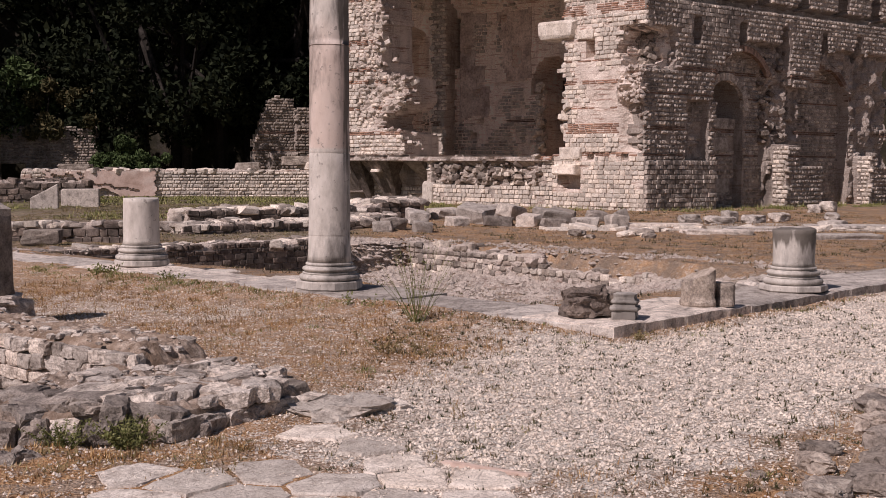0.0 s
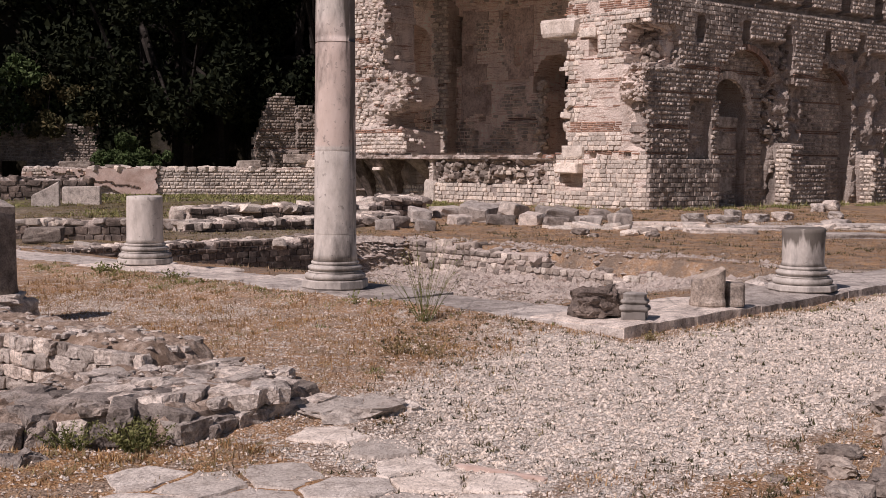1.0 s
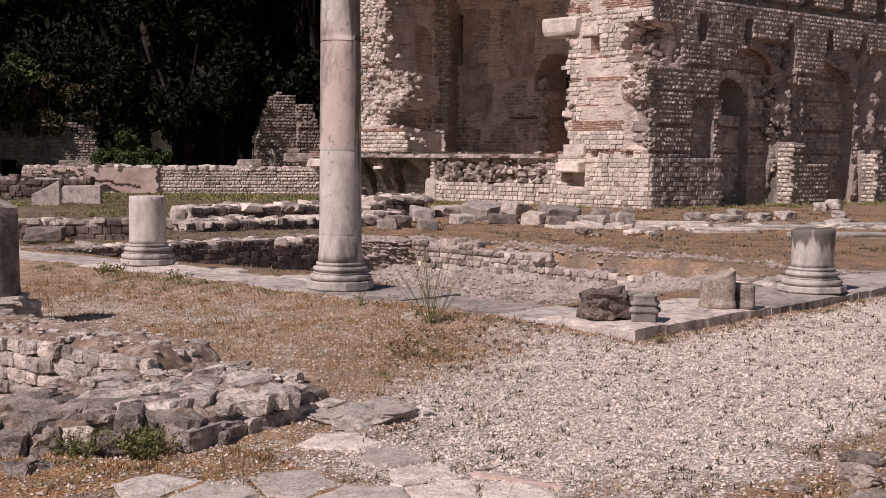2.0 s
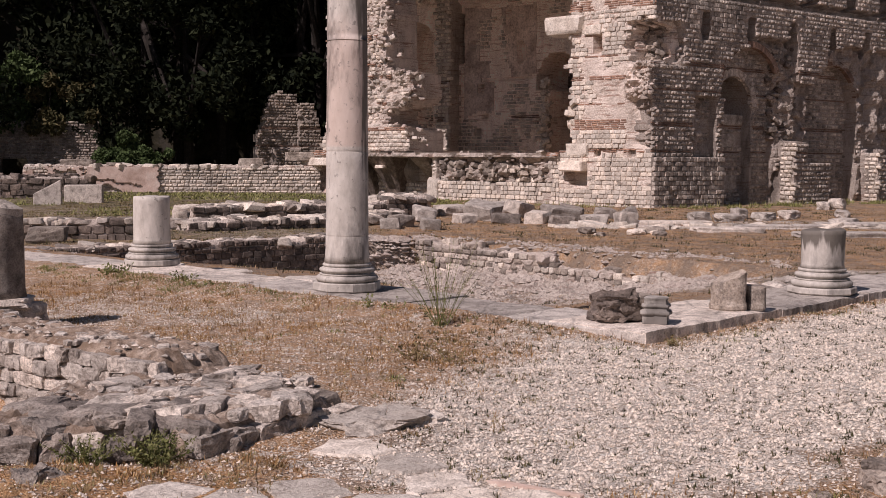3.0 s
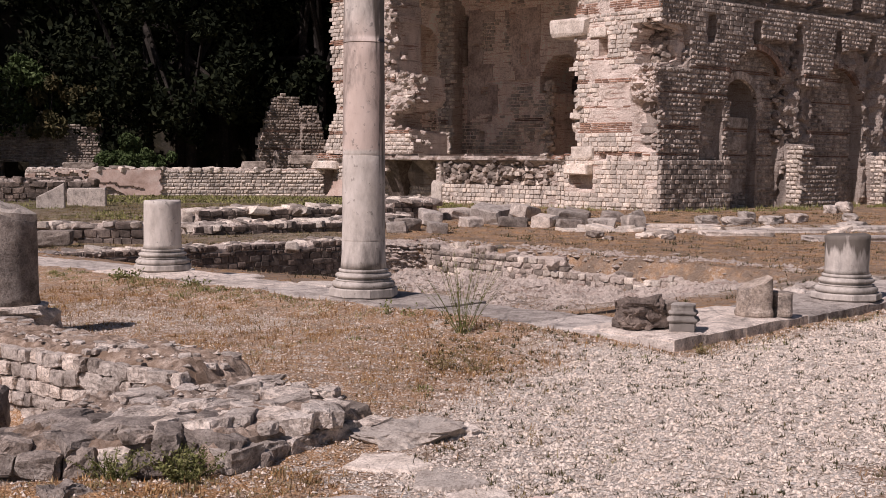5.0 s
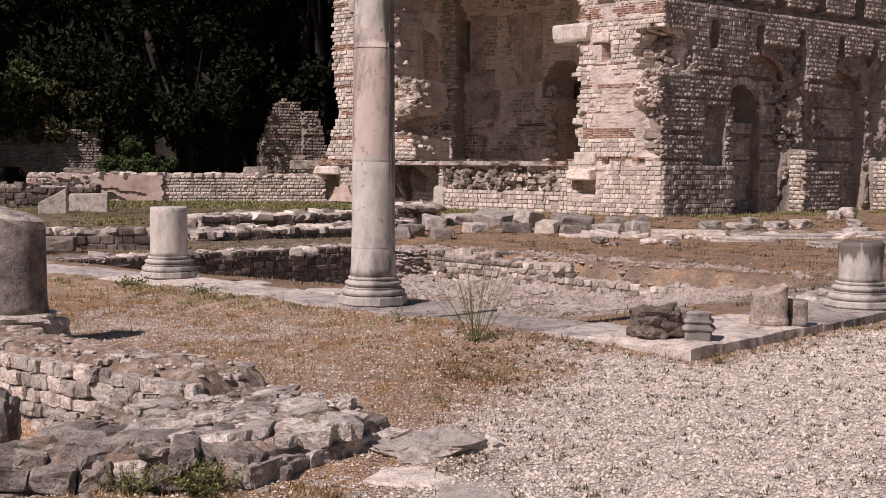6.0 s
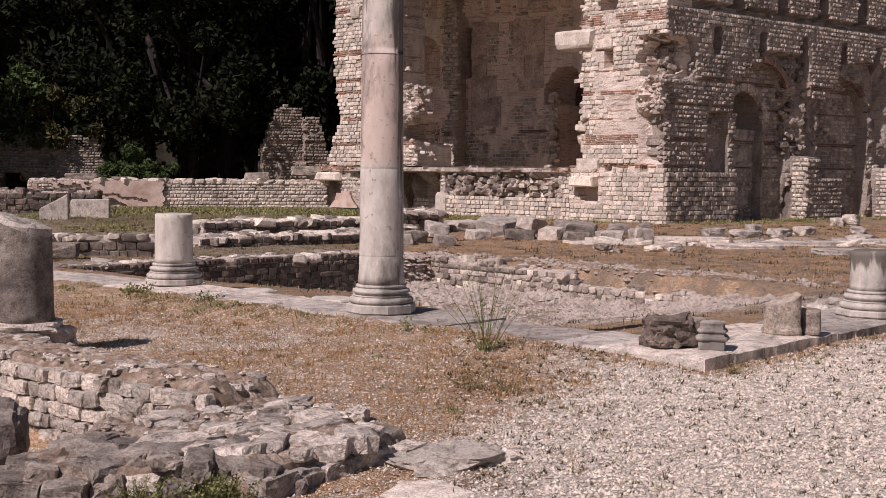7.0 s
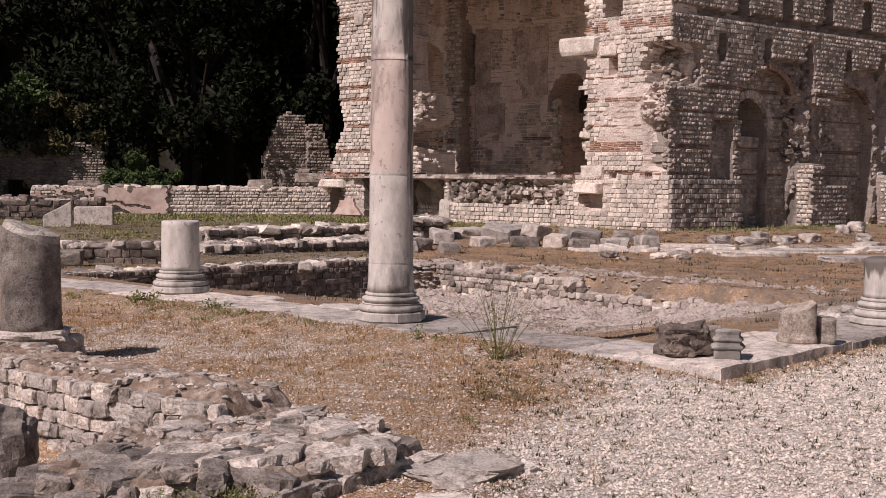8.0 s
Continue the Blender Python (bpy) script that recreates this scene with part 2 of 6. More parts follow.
def leaf_material(name, a, b_, c_):
    m, nt, b = material(name, 0.85)
    b.inputs["Specular IOR Level"].default_value = 0.1
    col = ramp(nt, piece_random(nt), [(0.0, a), (0.6, b_), (1.0, c_)])
    col = mix(nt, 0.5, col, ramp(nt, tex(nt, 1.2, 3), [(0.3, (0.5, 0.5, 0.5)), (0.65, (1.1, 1.1, 1.1))]), "MULTIPLY")
    finish(nt, b, col)
    return m


# Far below real leaf tone: the wood's shade is in the colour
LEAF_DARK = leaf_material("shade_dark_evergreen_leaf", (0.005, 0.008, 0.004), (0.013, 0.018, 0.008), (0.032, 0.038, 0.018))
LEAF_MID = leaf_material("bush_leaf", (0.035, 0.055, 0.02), (0.075, 0.11, 0.04), (0.13, 0.17, 0.075))
LEAF_WEED = leaf_material("weed_leaf", (0.09, 0.1, 0.035), (0.17, 0.18, 0.065), (0.27, 0.26, 0.12))
STRAW = leaf_material("dry_grass_blade", (0.22, 0.13, 0.07), (0.4, 0.26, 0.14), (0.56, 0.42, 0.26))
STRAW_RUST = leaf_material("rusty_grass_blade", (0.2, 0.1, 0.04), (0.42, 0.24, 0.1), (0.6, 0.42, 0.22))
LEAF_MEADOW = leaf_material("yellow_green_blade", (0.13, 0.14, 0.045), (0.24, 0.24, 0.09), (0.38, 0.34, 0.16))
LEAF_SPRIG = leaf_material("olive_sprig", (0.04, 0.04, 0.02), (0.08, 0.075, 0.035), (0.15, 0.12, 0.06))
LEAF_DRY = leaf_material("withered_leaf", (0.16, 0.12, 0.06), (0.28, 0.2, 0.1), (0.3, 0.28, 0.14))
# Near black, so that trunks sink into the shade of the wood
BARK = stone_material("shade_dark_bark", (0.02, 0.016, 0.013), (0.012, 0.01, 0.008), (0.006, 0.005, 0.004))
# The slope's colour holds the deep shade under the trees
FOREST = stone_material("shade_dark_undergrowth", (0.05, 0.042, 0.026), (0.026, 0.024, 0.014), (0.012, 0.011, 0.008), scale=0.6)


# ---- building tools ----
def mesh_ob(name, verts, faces, mat, parent=None, label="", smooth=False, kind="", category=""):
    me = bpy.data.meshes.new(name)
    me.from_pydata([tuple(v) for v in verts], [], faces)
    me.materials.append(mat)
    if smooth:
        me.polygons.foreach_set("use_smooth", [True] * len(me.polygons))
    me.update()
    ob = new(name, me)
    ob.parent = parent
    return tagged(ob, label, category, "", kind)


def empty(name, at=(0, 0, 0), label="", category="", kind="", group=""):
    ob = new(name)
    ob.location = at
    ob.empty_display_size = 0.2
    return tagged(ob, label, category, group, kind)


def place(ob, m):
    ob.matrix_basis = m
    return ob


def n3(x, y, z, scale=1.0):
    return noise.noise(Vector((x * scale, y * scale, z * scale)))


def fbm(x, y, z, octaves=4):
    return noise.fractal(Vector((x, y, z)), 1.0, 2.0, octaves)


def smooth(a, b, v):
    k = min(1.0, max(0.0, (v - a) / (b - a)))
    return k * k * (3 - 2 * k)


class Line:
    """An upright plane: s runs along it, d stands out of it towards the open side, z is up."""

    def __init__(self, x, y, angle):
        self.o, a = Vector((x, y, 0)), radians(angle)
        self.s, self.n = Vector((math.cos(a), math.sin(a), 0)), Vector((-math.sin(a), math.cos(a), 0))
        if self.n.y > 0:
            self.n = -self.n
        self.flip = self.s.cross(Vector((0, 0, 1))).dot(self.n) < 0

    def at(self, s, d, z):
        return self.o + self.s * s + self.n * d + Vector((0, 0, z))

    def matrix(self, s, d, z, sx=1, sy=1, sz=1, lean=0.0):
        p = self.at(s, d, z)
        m = Matrix([(self.s[i], self.n[i], 1.0 if i == 2 else 0.0, p[i]) for i in range(3)] + [(0, 0, 0, 1)])
        if self.flip:
            sx = -sx
        return m @ Matrix.Rotation(lean, 4, "Y") @ Matrix.Diagonal((sx, sy, sz, 1))


def sheet(line, s0, s1, z0, z1, step, depth, thick):
    """A wall as a solid: the front follows depth(s, z), None leaves a hole through it; the back lies thick behind."""
    ns, nz = max(1, round((s1 - s0) / step)), max(1, round((z1 - z0) / step))
    verts, faces, ids = [], [], {}
    d = {}
    for i in range(ns + 1):
        for j in range(nz + 1):
            s, z = s0 + (s1 - s0) * i / ns, z0 + (z1 - z0) * j / nz
            d[i, j] = depth(s, z)

    def vid(i, j, back):
        key = (i, j, back)
        if key not in ids:
            s, z = s0 + (s1 - s0) * i / ns, z0 + (z1 - z0) * j / nz
            ids[key] = len(verts)
            verts.append(line.at(s, -thick if back else d[i, j], z))
        return ids[key]

    kept = {(i, j) for i in range(ns) for j in range(nz) if None not in (d[i, j], d[i + 1, j], d[i, j + 1], d[i + 1, j + 1])}
    for i, j in kept:
        q = [(i, j), (i + 1, j), (i + 1, j + 1), (i, j + 1)]
        faces.append([vid(*p, False) for p in q])
        faces.append([vid(*p, True) for p in reversed(q)])
        for (di, dj), (p, r) in (((0, -1), (q[0], q[1])), ((1, 0), (q[1], q[2])), ((0, 1), (q[2], q[3])), ((-1, 0), (q[3], q[0]))):
            if (i + di, j + dj) not in kept:
                faces.append([vid(*r, False), vid(*p, False), vid(*p, True), vid(*r, True)])
    if line.flip:
        faces = [f[::-1] for f in faces]
    return verts, faces


def hewn_points(rng, chamfer, jitter):
    """Points of a block whose corners are knocked off unevenly, in a unit box."""
    pts = []
    for x in (-0.5, 0.5):
        for y in (-0.5, 0.5):
            for z in (-0.5, 0.5):
                c = Vector((x, y, z)) + Vector((rng.uniform(-1, 1), rng.uniform(-1, 1), rng.uniform(-1, 1))) * jitter
                for axis in range(3):
                    q = c.copy()
                    q[axis] -= math.copysign(rng.uniform(0.4, 1.6) * chamfer, q[axis])
                    q[(axis + 1) % 3] -= math.copysign(rng.uniform(0.1, 0.5) * chamfer, q[(axis + 1) % 3])
                    pts.append(q)
    return pts


def hull_mesh(name, pts, mat):
    bm = bmesh.new()
    for q in pts:
        bm.verts.new(q)
    out = bmesh.ops.convex_hull(bm, input=bm.verts[:])
    spare = [g for g in out["geom_interior"] + out["geom_unused"] if isinstance(g, bmesh.types.BMVert)]
    bmesh.ops.delete(bm, geom=list(set(spare)), context="VERTS")
    bmesh.ops.recalc_face_normals(bm, faces=bm.faces[:])
    me = bpy.data.meshes.new(name)
    bm.to_mesh(me)
    bm.free()
    me.materials.append(mat)
    return me


def unit_stones(name, mat, count, rough, seed):
    """Rough hewn blocks in a unit box (x along, y out, z up), for pieces that share meshes."""
    rng = random.Random(seed)
    return [hull_mesh(name, hewn_points(rng, 0.1 + 0.5 * rough, 0.35 * rough), mat) for _ in range(count)]


def broken_stones(meshes, depth, seed):
    """Breaks up the faces of hewn stones with chips and hollows."""
    for k, me in enumerate(meshes):
        bm = bmesh.new()
        bm.from_mesh(me)
        bmesh.ops.subdivide_edges(bm, edges=bm.edges[:], cuts=2, use_grid_fill=True)
        for v in bm.verts:
            c = v.co.copy()
            o = seed + 7.3 * k
            v.co += Vector((n3(c.x * 3 + o, c.y * 3, c.z * 3), n3(c.x * 3, c.y * 3 + o, c.z * 3), n3(c.x * 3, c.y * 3, c.z * 3 + o))) * depth
            v.co += c * depth * 1.6 * n3(c.x * 7 + o, c.y * 7, c.z * 7)
        bm.to_mesh(me)
        bm.free()
    return meshes


def front_block(verts, faces, line, s0, s1, z0, z1, d, proud, rng, bevel=0.2):
    """One dressed stone of a wall face with a cushioned front, joined into a larger mesh."""
    j, n = min(0.012, (z1 - z0) * 0.07), len(verts)
    h = z1 - z0
    for inset, out in ((0.0, -0.03), (0.09, proud * 0.35), (bevel + 0.1, proud)):
        for a, b in ((s0 + h * inset, z0 + h * inset), (s1 - h * inset, z0 + h * inset), (s1 - h * inset, z1 - h * inset), (s0 + h * inset, z1 - h * inset)):
            k = 0.0 if inset == 0 else 1.0
            verts.append(line.at(a + k * rng.uniform(-j, j) * 1.6, d + out + k * rng.uniform(-j, j), b + k * rng.uniform(-j, j)))
    new_faces = [[8, 9, 10, 11]]
    for r in (0, 4):
        new_faces += [[r + i, r + (i + 1) % 4, r + 4 + (i + 1) % 4, r + 4 + i] for i in range(4)]
    if line.flip:
        new_faces = [f[::-1] for f in new_faces]
    faces.extend([[n + i for i in f] for f in new_faces])


def courses(line, parent, s0, s1, z0, z1, depth, stone_h, stone_l, bands, stone_mat, pieces, skip, seed, proud=0.035, near=None, limit=300, brick_mat=BRICK):
    """Lays stones and brick bands on a wall. near(s, z): the stretch whose stones are pieces of their own."""
    rng = random.Random(seed)
    sv, sf, bv, bf, made = [], [], [], [], 0
    z = z0
    while z < z1:
        band = any(a <= z < b for a, b in bands)
        h = 0.075 if band else stone_h * rng.uniform(0.86, 1.1)
        s = s0 + rng.uniform(-0.3, 0.0) * stone_l
        while s < s1:
            l = stone_l * (rng.uniform(0.9, 1.3) if band else rng.choice((0.6, 0.8, 1.0, 1.0, 1.25)) * rng.uniform(0.85, 1.15))
            cs, cz = s + l / 2, z + h / 2
            s += l
            if cs < s0 or cs > s1:
                continue
            d = depth(cs, cz)
            if d is None or skip(cs, cz, band):
                continue
            da, db = depth(cs - l * 0.4, cz), depth(cs + l * 0.4, cz)
            if (da is not None and abs(da - d) > 0.2) or (db is not None and abs(db - d) > 0.2):
                continue
            g = 0.006 if band else 0.012
            out = proud * rng.uniform(0.5, 1.4) * (0.6 if band else 1)
            if pieces and not band and made < limit and near and near(cs, cz):
                ob = new("stone", rng.choice(pieces))
                ob.parent = parent
                ob.matrix_basis = line.matrix(cs, d - 0.06 + out, cz, l - g * 2, 0.13, h - g * 2, rng.uniform(-0.03, 0.03))
                made += 1
            elif band:
                front_block(bv, bf, line, cs - l / 2 + g, cs + l / 2 - g, cz - h / 2 + g, cz + h / 2 - g, d, out, rng, 0.1)
            else:
                front_block(sv, sf, line, cs - l / 2 + g, cs + l / 2 - g, cz - h / 2 + g, cz + h / 2 - g, d, out, rng)
        z += h
    if sv:
        mesh_ob("masonry", sv, sf, stone_mat, parent, "rows of small squared limestone blocks", kind="stuff")
    if bv:
        mesh_ob("brickwork", bv, bf, brick_mat, parent, "bands of thin red bricks", kind="stuff")


def lathe(profile, seg=40, wobble=0.0, seed=0):
    """Turned solid from (radius, height) pairs, closed at both ends."""
    verts, faces = [], []
    for k, (r, z) in enumerate(profile):
        for i in range(seg):
            a = 2 * math.pi * i / seg
            rr = r * (1 + wobble * n3(math.cos(a) * 2 + seed, math.sin(a) * 2, z * 3))
            verts.append((rr * math.cos(a), rr * math.sin(a), z))
    for k in range(len(profile) - 1):
        for i in range(seg):
            j = (i + 1) % seg
            faces.append([k * seg + i, k * seg + j, (k + 1) * seg + j, (k + 1) * seg + i])
    faces.append([i for i in reversed(range(seg))])
    top = (len(profile) - 1) * seg
    verts.append((0, 0, profile[-1][1]))
    for i in range(seg):
        faces.append([top + i, top + (i + 1) % seg, len(verts) - 1])
    return verts, faces


def rock(name, size, at, mat, label, category="rock", turn=0.0, seed=0, rough=0.16, square=0.5, tilt=(0, 0), group="", cuts=5):
    """A single weathered block or boulder. square: 1 keeps a hewn block, 0 makes a boulder. It rests on the point given."""
    bm = bmesh.new()
    sx, sy, sz = size
    if name == "stone_block":
        hull = hull_mesh(name, hewn_points(random.Random(seed), 0.08 + 0.4 * rough, 0.03 + 0.35 * rough), mat)
        bm.from_mesh(hull)
        bpy.data.meshes.remove(hull)
        bmesh.ops.subdivide_edges(bm, edges=bm.edges[:], cuts=2, use_grid_fill=True)
        square, rough = 1.0, 0.05
    else:
        bmesh.ops.create_cube(bm, size=1.0)
        bmesh.ops.subdivide_edges(bm, edges=bm.edges[:], cuts=cuts, use_grid_fill=True)
    for v in bm.verts:
        c = v.co.copy()
        ball = c.normalized() * 0.56
        p = c * square + ball * (1 - square)
        e = max(0.0, sum(max(0, abs(a) - 0.36) for a in c) - 0.16)
        p *= 1 - e * (0.5 if square < 0.95 else 0.1)
        w = Vector((n3(c.x + seed, c.y, c.z, 2.1), n3(c.x, c.y + seed, c.z, 2.1), n3(c.x, c.y, c.z + seed, 2.1)))
        w2 = Vector((n3(c.x + seed, c.y, c.z, 5.5), n3(c.x, c.y + seed, c.z, 5.5), n3(c.x, c.y, c.z + seed, 5.5)))
        p += w * rough + w2 * rough * 0.35
        if cuts > 5:
            p += c * (0.5 * rough * n3(c.x + seed, c.y, c.z, 9.0) + 0.25 * rough * n3(c.x, c.y + seed, c.z, 19.0))
        v.co = Vector((p.x * sx, p.y * sy, p.z * sz))
    rot = Euler((radians(tilt[0]), radians(tilt[1]), radians(turn))).to_matrix()
    for v in bm.verts:
        v.co = rot @ v.co
    low = sorted(v.co.z for v in bm.verts)[len(bm.verts) // 12]
    for v in bm.verts:
        v.co.z = max(v.co.z, low) - low
    me = bpy.data.meshes.new(name)
    bm.to_mesh(me)
    bm.free()
    me.materials.append(mat)
    ob = new(name, me)
    ob.location = at
    return tagged(ob, label, category, group)


# ---- ground ----
CORNER = Vector((1.41, 9.6))
ARM_L, ARM_R = Vector((-0.752, 0.659)), Vector((0.690, 0.724))
IN_L, IN_R = Vector((0.659, 0.752)), Vector((-0.724, 0.690))
WALL_A = Line(-2.02, 7.40, 143)
PIT_U = Line(-7.0, 21.7, 40.5)
PIT_V = Line(-1.9, 28.1, 133.7)


def inside(x, y):
    p = Vector((x, y)) - CORNER
    return min(p.dot(IN_L), p.dot(IN_R))


def in_front(line, x, y):
    return (Vector((x, y, 0)) - line.o).dot(line.n)


def ground_z(x, y):
    bump = 0.025 * fbm(x * 0.8, y * 0.8, 3.0) + 0.012 * fbm(x * 3, y * 3, 7.0, 3)
    out = -0.1 - 0.05 * smooth(7.2, 5.2, y) + bump
    if y < 10 and x < -1.2:
        hollow = smooth(-0.25, 0.1, in_front(WALL_A, x, y)) * smooth(-1.6, -2.1, x) * smooth(5.75, 6.2, y)
        out -= 0.36 * hollow
    m = inside(x, y)
    pl = (x - CORNER.x) * IN_L.x + (y - CORNER.y) * IN_L.y
    pr = (x - CORNER.x) * IN_R.x + (y - CORNER.y) * IN_R.y
    if pl < pr:
        out += 0.078 * smooth(-0.7, -0.05, m) * smooth(1.4, 0.0, x)
    if m <= 0.1:
        return out
    lane = smooth(0.0, -2.0, x)
    u, v = in_front(PIT_U, x, y), in_front(PIT_V, x, y)
    q = min(u, v)
    left = smooth(-1.0, -7.0, x)
    floor = (-1.2 + 0.5 * left) + 0.12 * smooth(2.0, 0.0, v) * (1 + fbm(x, y, 1.0)) + bump * 2.5
    rim = -0.22 + 0.09 * lane + bump
    k = smooth(0.9 + 0.9 * lane, 3.0 + 6.0 * (1 - left), m)
    pit = rim + (floor - rim) * k
    far = -0.48 + 0.12 * left + 0.1 * smooth(28, 33, y) + 0.13 * smooth(33, 40, y) + bump * 1.6
    z = pit + (far - pit) * smooth(0.0, -0.35, q)
    return out + (z - out) * smooth(0.1, 0.3, m)


def spaced(parts):
    out = []
    for a, b, step in parts:
        n = max(1, round((b - a) / step))
        out += [a + (b - a) * i / n for i in range(n)]
    return out + [parts[-1][1]]


def build_ground():
    xs = spaced([(-900, -120, 130), (-120, -30, 10), (-30, -9, 0.7), (-9, -5, 0.15), (-5, 5, 0.07), (5, 10, 0.15), (10, 30, 0.7), (30, 120, 10), (120, 900, 130)])
    ys = spaced([(-900, -100, 133), (-100, -6, 9), (-6, 4, 0.7), (4, 15, 0.07), (15, 32, 0.16), (32, 60, 0.6), (60, 120, 6), (120, 1000, 110)])
    verts = [(x, y, ground_z(x, y)) for y in ys for x in xs]
    w = len(xs)
    faces = [[j * w + i, j * w + i + 1, (j + 1) * w + i + 1, (j + 1) * w + i] for j in range(len(ys) - 1) for i in range(w - 1)]
    ob = mesh_ob("ground", verts, faces, GROUND, None, "dry earth with pale gravel, straw and sparse grass", True, "structure", "ground")
    col = ob.data.color_attributes.new("cover", "FLOAT_COLOR", "POINT")
    vals = []
    for x, y, z in verts:
        vals += [*cover(x, y), 0.56 * smooth(0.6, 1.6, inside(x, y)), 1.0]
    col.data.foreach_set("color", vals)
    return ob


def cover(x, y):
    """How much gravel and how much green grass lies at a place."""
    m = inside(x, y)
    wob = fbm(x * 0.6, y * 0.6, 11.0)
    if m < 0.1:
        gravel = 0.375 + 0.585 * smooth(-0.5, 0.9, x + 0.28 * (8.2 - y) + 0.5 * wob) * smooth(0.0, -0.5, m)
        gravel -= 0.6 * smooth(0.55, 0.1, abs((x - 1.6) * 0.86 - (y - 4.9) * 0.5) + 0.4 * wob) * smooth(1.0, 1.5, x) * smooth(7.6, 6.6, y)
        gravel -= 0.4 * smooth(5.9, 5.2, y) * smooth(2.2, 1.0, x)
        gravel += 0.13 * smooth(1.4, 0.4, math.hypot((x + 3.6) * 0.7, y - 11.6) + wob)
        green = 0.25 * smooth(-0.75, -0.15, m) * smooth(-1.5, -3.0, x)
    else:
        u, v = in_front(PIT_U, x, y), in_front(PIT_V, x, y)
        gravel = 0.17 + 0.36 * smooth(-0.2, 0.5, v) * smooth(6.0, 3.0, v) + 0.5 * smooth(30.5, 33, y) * smooth(36, 33.5, y) * smooth(5, 9, x)
        green = 0.24 + 0.3 * smooth(-0.5, -2.5, u) * smooth(0.0, -3.0, x) + 0.16 * smooth(35, 39, y)
        gravel += 0.16 * smooth(-4.0, -1.5, v) * smooth(0.3, -0.2, v) * smooth(0.0, 2.0, x)
        if min(u, v) > -0.2:
            green = 0.15
    return max(0.0, min(1.0, gravel)), max(0.0, min(1.0, green))


build_ground()

# ---- ruined building ----
BASE = (6.75, 41.0)
FRONT, RETURN = Line(*BASE, 39), Line(*BASE, 137)
ruin = empty("ruined_building", (*BASE, -0.3), "tall roofless ruin of pale stone with red brick bands", "ruin")


def under(parent, ob):
    ob.parent = parent
    ob.matrix_parent_inverse = Matrix.Translation(-Vector(parent.location))
    return ob


STONES = unit_stones("stone", LIME, 10, 0.1, 5)
RUBBLE = unit_stones("stone", CORE, 10, 0.2, 8)
DIM_STONES = unit_stones("stone", LIME_DIM, 10, 0.1, 7)
DARK_STONES = unit_stones("stone", GREYROCK, 8, 0.15, 6)
DARKEST_STONES = unit_stones("stone", DARKROCK, 8, 0.26, 9)


def arch(s, z, c, half, spring, foot=-9.0):
    return abs(s - c) < half and z > foot and (z < spring or math.hypot(s - c, z - spring) < half)


def facing_gone(s, z):
    """Where the dressed facing has fallen off the facade: right of the first relieving arch, under the beam slots."""
    edge = 0.12 * fbm(s * 1.2, z * 2.2, 6.0)
    if s < 5.4 or z > 5.98 + edge:
        return False
    patch = 8.3 + 0.25 * max(0.0, 5.0 - z) + edge * 0.5 < s < 10.35 - 0.7 * max(0.0, 5.3 - z) + edge * 0.5 and z > 4.45 + edge
    return not patch


def front_depth(s, z):
    r = 0.05 * fbm(s * 1.3, z * 1.3, 2.0)
    top = 9.3 + 0.7 * fbm(s * 0.6, 0, 4.0)
    edge = 0.12 * fbm(0, z * 2.2, 6.0)
    if z > top or s < -0.02 + max(0.0, edge) * (z > 1.5):
        return None
    if z < 1.44 and s < 3.87 + edge * 0.4:
        return 0.13
    torn = 0.3 * fbm(s * 2.5, z * 2.5, 25.0) + 0.15 * fbm(s * 6, z * 6, 26.0)
    hollow = smooth(1.6, 1.2, s + 1.5 * torn) * smooth(4.75, 4.95, z + 0.5 * torn) * smooth(6.25, 6.0, z + torn)
    if s < 0.8 + 2 * edge and 4.9 + edge < z < 6.05 + edge:
        return None
    if hollow > 0:
        return -0.6 * hollow + r * 4
    if 7.45 < s < 9.95 and z < (2.12 if s < 8.4 else 1.34 + edge * 0.5):
        return 0.55
    if 13.26 < s < 14.8 and z < (1.75 if s < 13.8 else 1.3):
        return 0.55
    if 2.25 + edge < s < 3.45 and 1.44 <= z < 3.66:
        return -0.34 + r * 3
    if abs(z - 7.36 + 0.08 * fbm(s * 2.0, 0, 3.0)) < 0.12:
        return -0.4 + r
    for k, c in enumerate((2.75, 5.38, 8.0, 10.65, 13.05)):
        if abs(s - c) < 0.17 + edge * 0.5 and 5.65 < z < 6.65:
            return -0.92
        if abs(s - c - 1.2) < 0.3 + edge and 7.5 < z < 8.7 and s > 3:
            return -0.92
    if 3.92 < s < 4.12 and z < 2.9:
        return -1.75
    if arch(s, z, 5.0, 1.1, 3.42):
        if z > 3.12:
            return None
        return -0.85 + r * 0.3
    if arch(s, z, 5.45, 1.72, 3.85) and not (s < 3.95 and z < 3.7):
        return -0.5 + r * 0.4
    if arch(s, z, 11.05, 1.78, 3.45):
        return -0.75 + r * 0.4
    if facing_gone(s, z):
        return -0.26 + r * 6 + 0.06 * fbm(s * 5, z * 5, 8.0)
    return r * 0.2


